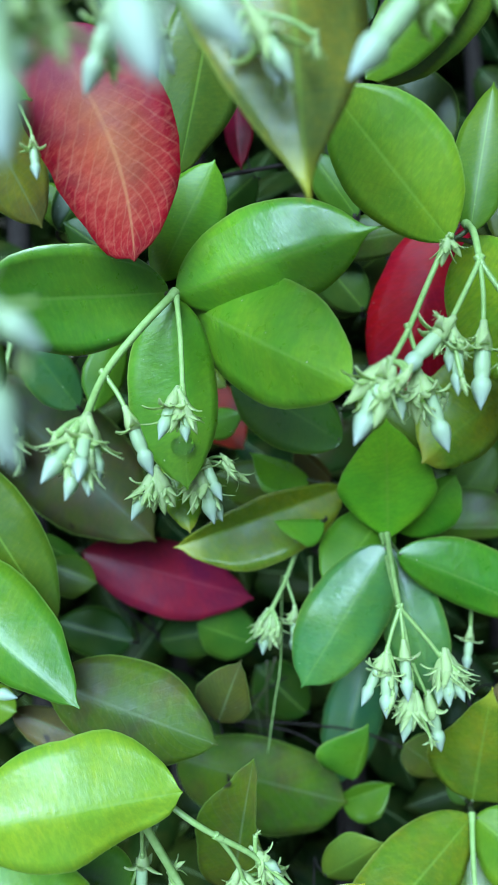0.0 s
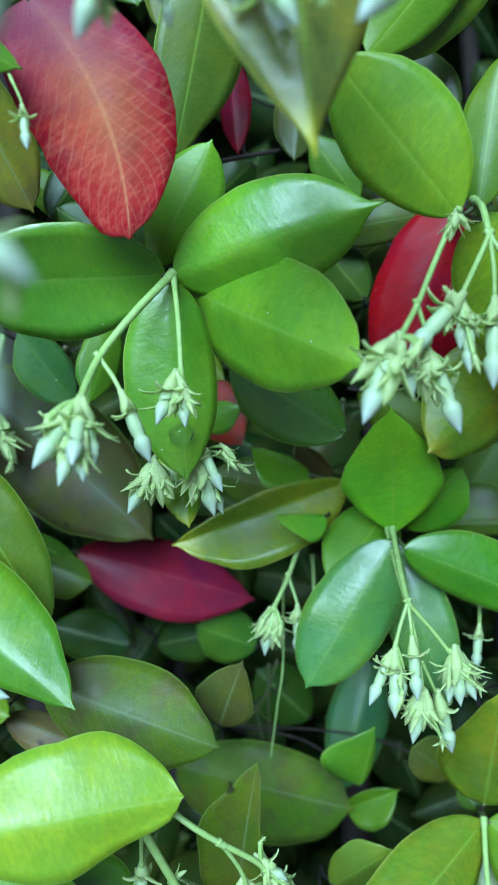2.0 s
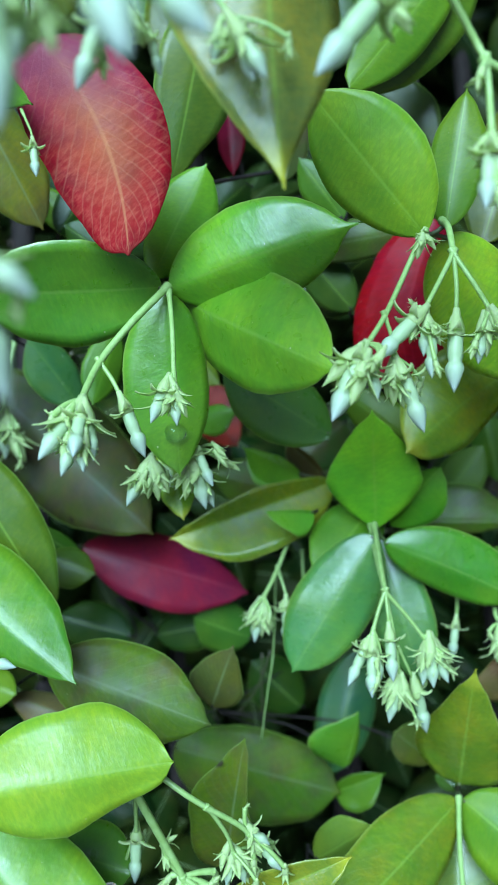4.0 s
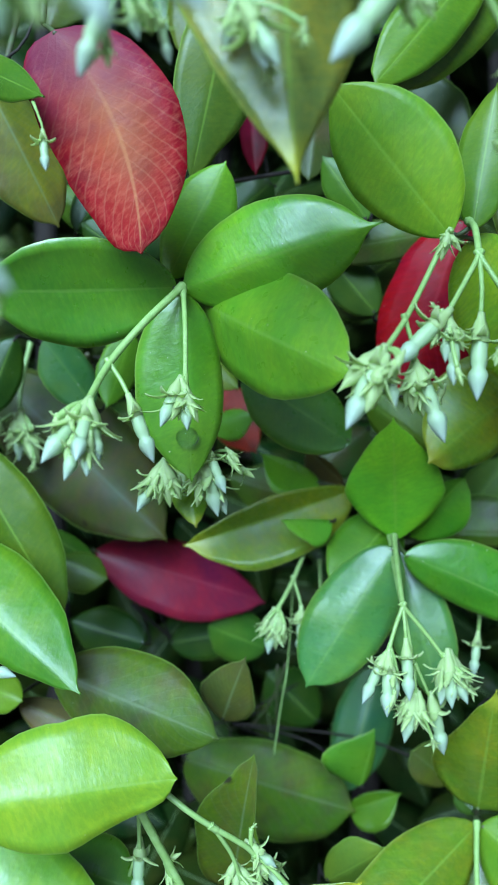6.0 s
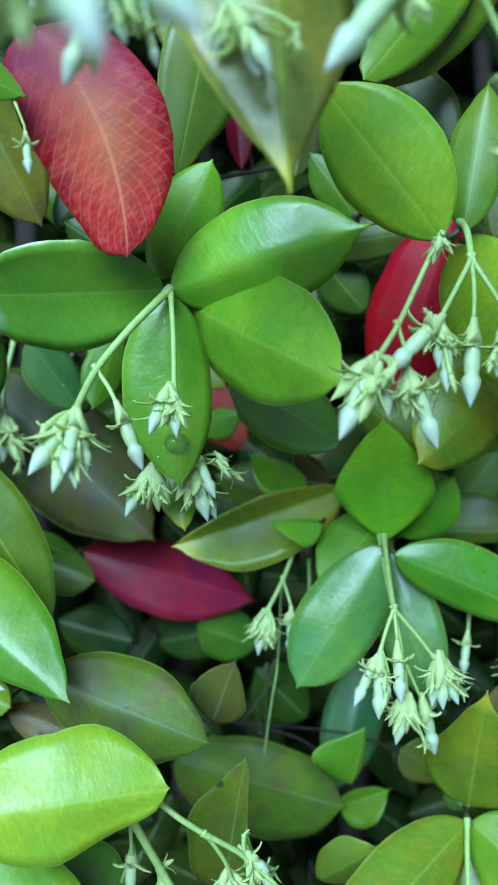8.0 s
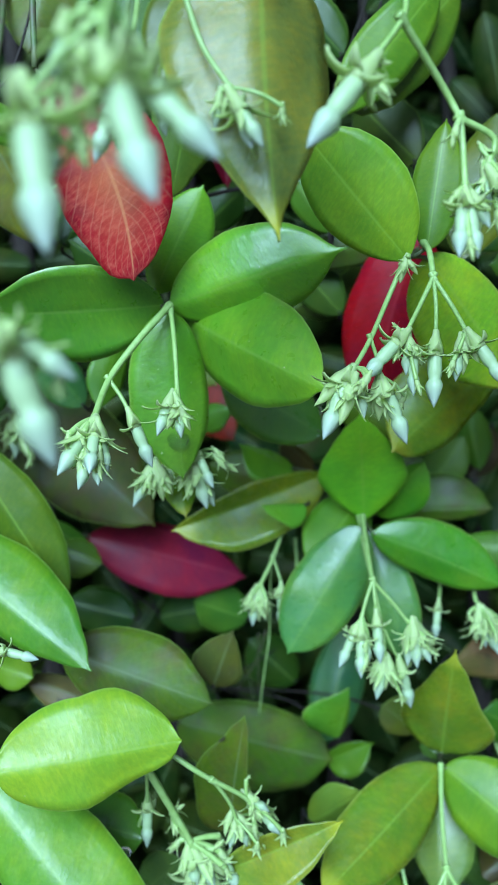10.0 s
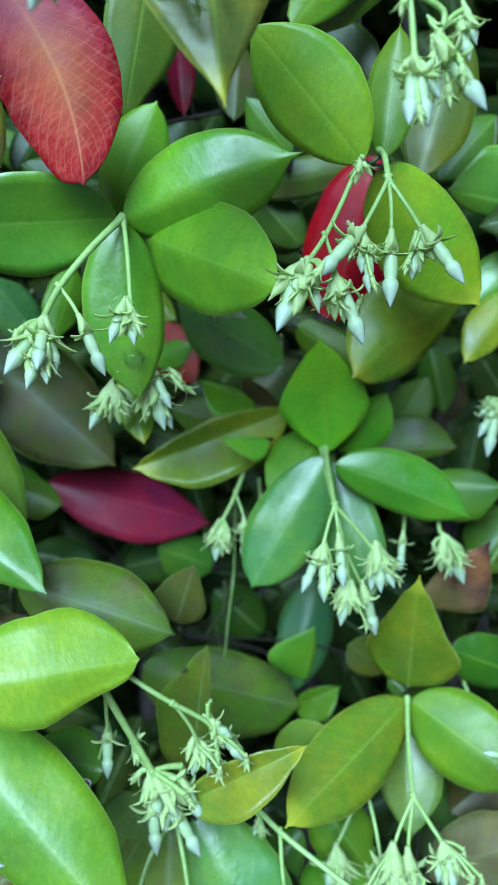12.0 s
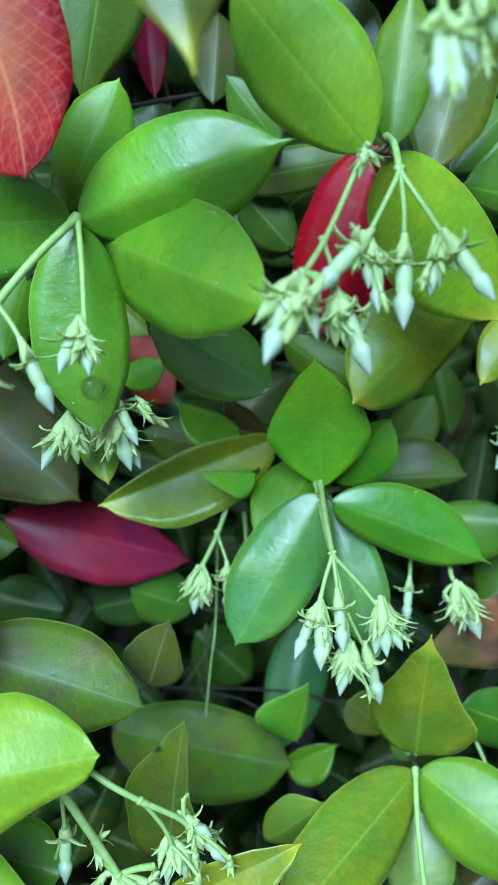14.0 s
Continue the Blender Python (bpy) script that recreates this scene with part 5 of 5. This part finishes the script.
leaf(s, (-0.0589, 0.0771, 0.8305), (-0.0146, 0.0876, 0.8259), (0.22, -0.57, 0.80), 0.0285, (0.19, 0.37, 0.006), 'soft', fold=-18, peak=0.48, sharp=0.25, blunt=0.52, lop=0.28, curl=0.1, skew=-0.07, tail=0.03)
leaf(s, (-0.0698, 0.0875, 0.8087), (-0.0182, 0.0406, 0.7777), (0.05, -0.51, 0.86), 0.0302, (0.115, 0.29, 0.006), 'soft', fold=-16, peak=0.5, skew=-0.091)
leaf(s, (-0.0506, 0.0904, 0.7779), (-0.0277, 0.0825, 0.7810), (-0.22, -0.25, 0.94), 0.0210, (0.053, 0.176, 0.002), 'fresh', fold=-14)
drop((-0.0331, 0.0779, 0.7817), 0.00222, (0.15, -0.46, 0.88))
cluster(s, [(-0.0223, 0.0929, 0.8151), (-0.0132, 0.0876, 0.8119), (-0.0072, 0.0862, 0.8071)], 0.00076, [])
cluster(s, [(-0.0072, 0.0862, 0.8071), (-0.0001, 0.0852, 0.8013), (0.0029, 0.0845, 0.7973)], 0.00070, [((0.0037, 0.0851, 0.7950), (0.0108, 0.0802, 0.7876), 'open'), ((0.0022, 0.0869, 0.7986), (0.0051, 0.0817, 0.7925), 'shut'), ((0.0015, 0.0883, 0.8034), (0.0031, 0.0892, 0.8045), 'shut'), ((0.0014, 0.0863, 0.7995), (0.0083, 0.0827, 0.7951), 'half'), ((0.0022, 0.0858, 0.7974), (0.0062, 0.0807, 0.7913), 'shut')], extra=3)
cluster(s, [(-0.0072, 0.0862, 0.8071), (-0.0032, 0.0844, 0.7987), (-0.0012, 0.0824, 0.7917)], 0.00055, [((-0.0016, 0.0830, 0.7908), (-0.0034, 0.0774, 0.7842), 'half'), ((-0.0007, 0.0829, 0.7908), (0.0018, 0.0778, 0.7847), 'half'), ((-0.0011, 0.0840, 0.7920), (0.0042, 0.0798, 0.7870), 'shut'), ((-0.0027, 0.0845, 0.7927), (-0.0052, 0.0800, 0.7873), 'shut')], extra=5, spread=0.008)
cluster(s, [(-0.0262, 0.0900, 0.8117), (-0.0211, 0.0863, 0.7980), (-0.0171, 0.0833, 0.7882), (-0.0143, 0.0807, 0.7819)], 0.00104, [((-0.0149, 0.0760, 0.7748), (-0.0139, 0.0661, 0.7630), 'open'), ((-0.0087, 0.0750, 0.7720), (-0.0017, 0.0660, 0.7613), 'open'), ((-0.0063, 0.0800, 0.7779), (-0.0008, 0.0725, 0.7690), 'open'), ((-0.0125, 0.0780, 0.7756), (-0.0109, 0.0701, 0.7662), 'half'), ((-0.0108, 0.0790, 0.7768), (-0.0089, 0.0717, 0.7680), 'half'), ((-0.0175, 0.0818, 0.7817), (-0.0213, 0.0788, 0.7780), 'shut'), ((-0.0080, 0.0800, 0.7795), (-0.0045, 0.0820, 0.7819), 'shut'), ((-0.0098, 0.0774, 0.7733), (-0.0073, 0.0721, 0.7670), 'half'), ((-0.0194, 0.0854, 0.7907), (-0.0152, 0.0872, 0.7927), 'shut'), ((-0.0192, 0.0854, 0.7891), (-0.0181, 0.0808, 0.7836), 'shut'), ((-0.0151, 0.0797, 0.7807), (-0.0125, 0.0718, 0.7714), 'half'), ((-0.0132, 0.0791, 0.7800), (-0.0071, 0.0717, 0.7712), 'half'), ((-0.0117, 0.0801, 0.7796), (-0.0039, 0.0742, 0.7726), 'shut'), ((-0.0151, 0.0802, 0.7813), (-0.0170, 0.0735, 0.7733), 'shut')], extra=7, spread=0.007)
cluster(s, [(-0.0254, 0.0907, 0.8093), (-0.0261, 0.0896, 0.7987), (-0.0265, 0.0887, 0.7915)], 0.00056, [((-0.0266, 0.0890, 0.7903), (-0.0270, 0.0803, 0.7799), 'open')], extra=1)
cluster(s, [(-0.0119, 0.0792, 0.7521), (-0.0176, 0.0700, 0.7504), (-0.0216, 0.0578, 0.7453)], 0.00074, [])
cluster(s, [(-0.0090, 0.0773, 0.7577), (-0.0066, 0.0669, 0.7530), (-0.0051, 0.0566, 0.7470)], 0.00073, [])

s = sprig('jasmine sprig with a white bud by a glossy leaf', (-0.0647, 0.0527, 0.7983))
cluster(s, [(-0.0646, 0.0514, 0.8030), (-0.0606, 0.0491, 0.8065), (-0.0590, 0.0484, 0.8072)], 0.00052, [((-0.0586, 0.0481, 0.8085), (-0.0439, 0.0471, 0.8072), 'open')])
leaf(s, (-0.0693, 0.0519, 0.7662), (-0.0494, 0.0618, 0.7688), (0.04, -0.33, 0.94), 0.0179, (0.127, 0.139, 0.008), 'old', fold=-18, skew=0.045)
leaf(s, (-0.0539, 0.0555, 0.7549), (-0.0466, 0.0678, 0.7618), (0.12, -0.54, 0.84), 0.0135, (0.138, 0.277, 0.08), 'fresh', fold=-18)

s = sprig('jasmine sprig with white buds hanging close by', (-0.0120, 0.0801, 0.9990), high=True)
cluster(s, [(-0.0091, 0.1019, 1.0027), (-0.0115, 0.0907, 0.9988), (-0.0128, 0.0814, 0.9949)], 0.00060, [((-0.0121, 0.0742, 0.9919), (-0.0065, 0.0607, 0.9822), 'open'), ((-0.0219, 0.0755, 0.9881), (-0.0187, 0.0608, 0.9763), 'open'), ((-0.0154, 0.0818, 0.9931), (-0.0159, 0.0761, 0.9879), 'shut'), ((-0.0119, 0.0827, 0.9933), (-0.0103, 0.0779, 0.9885), 'shut'), ((-0.0180, 0.0839, 0.9940), (-0.0188, 0.0781, 0.9888), 'half'), ((-0.0183, 0.0823, 0.9906), (-0.0173, 0.0768, 0.9857), 'shut')], extra=2, spread=0.004)
cluster(s, [(-0.0091, 0.1019, 1.0027), (-0.0104, 0.0959, 0.9972), (-0.0114, 0.0907, 0.9926)], 0.00060, [((-0.0107, 0.0843, 0.9883), (0.0001, 0.0753, 0.9808), 'open'), ((-0.0110, 0.0903, 0.9907), (-0.0081, 0.0859, 0.9871), 'shut'), ((-0.0129, 0.0899, 0.9887), (-0.0127, 0.0858, 0.9839), 'shut')], extra=1, spread=0.004)
cluster(s, [(-0.0115, 0.0907, 0.9988), (-0.0174, 0.0884, 0.9931), (-0.0202, 0.0855, 0.9867)], 0.00060, [((-0.0182, 0.0824, 0.9830), (-0.0162, 0.0771, 0.9783), 'shut'), ((-0.0213, 0.0836, 0.9829), (-0.0205, 0.0778, 0.9777), 'half'), ((-0.0242, 0.0850, 0.9830), (-0.0256, 0.0796, 0.9782), 'half')], extra=1, spread=0.004)
cluster(s, [(-0.0283, 0.0627, 0.9720), (-0.0271, 0.0627, 0.9690), (-0.0264, 0.0626, 0.9672)], 0.00037, [((-0.0265, 0.0632, 0.9664), (-0.0178, 0.0603, 0.9599), 'open'), ((-0.0268, 0.0627, 0.9658), (-0.0205, 0.0535, 0.9517), 'open'), ((-0.0268, 0.0630, 0.9662), (-0.0231, 0.0572, 0.9592), 'half')], extra=2, spread=0.005)

s = sprig('jasmine sprig with slender buds hanging over the red leaf', (-0.0155, 0.1504, 0.9870), high=True)
cluster(s, [(-0.0155, 0.1504, 0.9870), (-0.0163, 0.1388, 0.9803), (-0.0172, 0.1295, 0.9750)], 0.00050, [((-0.0178, 0.1178, 0.9755), (-0.0218, 0.1120, 0.9659), 'open'), ((-0.0188, 0.1186, 0.9701), (-0.0182, 0.1158, 0.9656), 'shut'), ((-0.0164, 0.1257, 0.9733), (-0.0145, 0.1219, 0.9683), 'half'), ((-0.0131, 0.1330, 0.9695), (-0.0114, 0.1307, 0.9632), 'open'), ((-0.0144, 0.1310, 0.9719), (-0.0136, 0.1287, 0.9673), 'shut')], extra=1, spread=0.003)

s = sprig('jasmine sprig with hanging buds beside an olive leaf', (0.0322, 0.1451, 0.9831), high=True)
cluster(s, [(0.0324, 0.1440, 0.9833), (0.0310, 0.1379, 0.9808), (0.0244, 0.1267, 0.9768)], 0.00054, [((0.0240, 0.1254, 0.9768), (0.0131, 0.1137, 0.9674), 'open'), ((0.0249, 0.1275, 0.9762), (0.0288, 0.1279, 0.9767), 'shut'), ((0.0242, 0.1259, 0.9759), (0.0285, 0.1214, 0.9705), 'shut')], extra=0)
cluster(s, [(0.0310, 0.1379, 0.9808), (0.0403, 0.1395, 0.9689), (0.0439, 0.1368, 0.9638)], 0.00070, [((0.0427, 0.1340, 0.9635), (0.0413, 0.1301, 0.9602), 'shut')], extra=0)
cluster(s, [(-0.0077, 0.1418, 0.9855), (-0.0043, 0.1352, 0.9775), (0.0009, 0.1281, 0.9722)], 0.00051, [((-0.0013, 0.1288, 0.9715), (-0.0024, 0.1256, 0.9658), 'half'), ((0.0017, 0.1259, 0.9712), (0.0042, 0.1185, 0.9655), 'open'), ((0.0009, 0.1234, 0.9728), (0.0065, 0.1173, 0.9655), 'half'), ((0.0004, 0.1275, 0.9715), (-0.0013, 0.1245, 0.9679), 'shut')], extra=2)
cluster(s, [(0.0439, 0.1368, 0.9638), (0.0442, 0.1318, 0.9590), (0.0440, 0.1260, 0.9549)], 0.00066, [((0.0436, 0.1241, 0.9540), (0.0418, 0.1144, 0.9467), 'open'), ((0.0441, 0.1241, 0.9540), (0.0456, 0.1153, 0.9460), 'open'), ((0.0454, 0.1265, 0.9538), (0.0487, 0.1202, 0.9490), 'half'), ((0.0430, 0.1258, 0.9546), (0.0400, 0.1226, 0.9523), 'shut')], extra=2, spread=0.003)
cluster(s, [(0.0439, 0.1368, 0.9638), (0.0508, 0.1364, 0.9603), (0.0499, 0.1333, 0.9566)], 0.00065, [((0.0504, 0.1308, 0.9552), (0.0577, 0.1212, 0.9469), 'open'), ((0.0496, 0.1326, 0.9542), (0.0461, 0.1284, 0.9493), 'half'), ((0.0491, 0.1337, 0.9555), (0.0506, 0.1288, 0.9496), 'half'), ((0.0545, 0.1375, 0.9585), (0.0565, 0.1319, 0.9518), 'half'), ((0.0556, 0.1389, 0.9602), (0.0579, 0.1340, 0.9543), 'half'), ((0.0486, 0.1365, 0.9588), (0.0518, 0.1336, 0.9555), 'half')], extra=4, spread=0.008)

s = sprig('jasmine sprig with small buds hidden under a glossy leaf', (0.0044, 0.1837, 0.8735))
cluster(s, [(0.0044, 0.1814, 0.8739), (0.0047, 0.1747, 0.8753), (0.0050, 0.1722, 0.8754)], 0.00050, [((0.0050, 0.1713, 0.8759), (0.0062, 0.1684, 0.8725), 'open'), ((0.0046, 0.1713, 0.8759), (0.0108, 0.1688, 0.8729), 'half'), ((0.0057, 0.1727, 0.8760), (0.0158, 0.1696, 0.8723), 'half')])


def fallen_bud(foot, head):
    """A single bud that dropped off and came to lie on a leaf."""
    ob = new("fallen_bud", BUDS["half"][1])
    d = Vector(head) - Vector(foot)
    ob.rotation_mode = "QUATERNION"
    ob.rotation_quaternion = d.to_track_quat("Z", "Y")
    ob.scale = (d.length,) * 3
    ob.location = foot
    tagged(ob, "pale green fallen bud lying on a green leaf", "flower bud")


fallen_bud((0.0867, 0.0820, 0.7806), (0.0783, 0.0832, 0.7815))
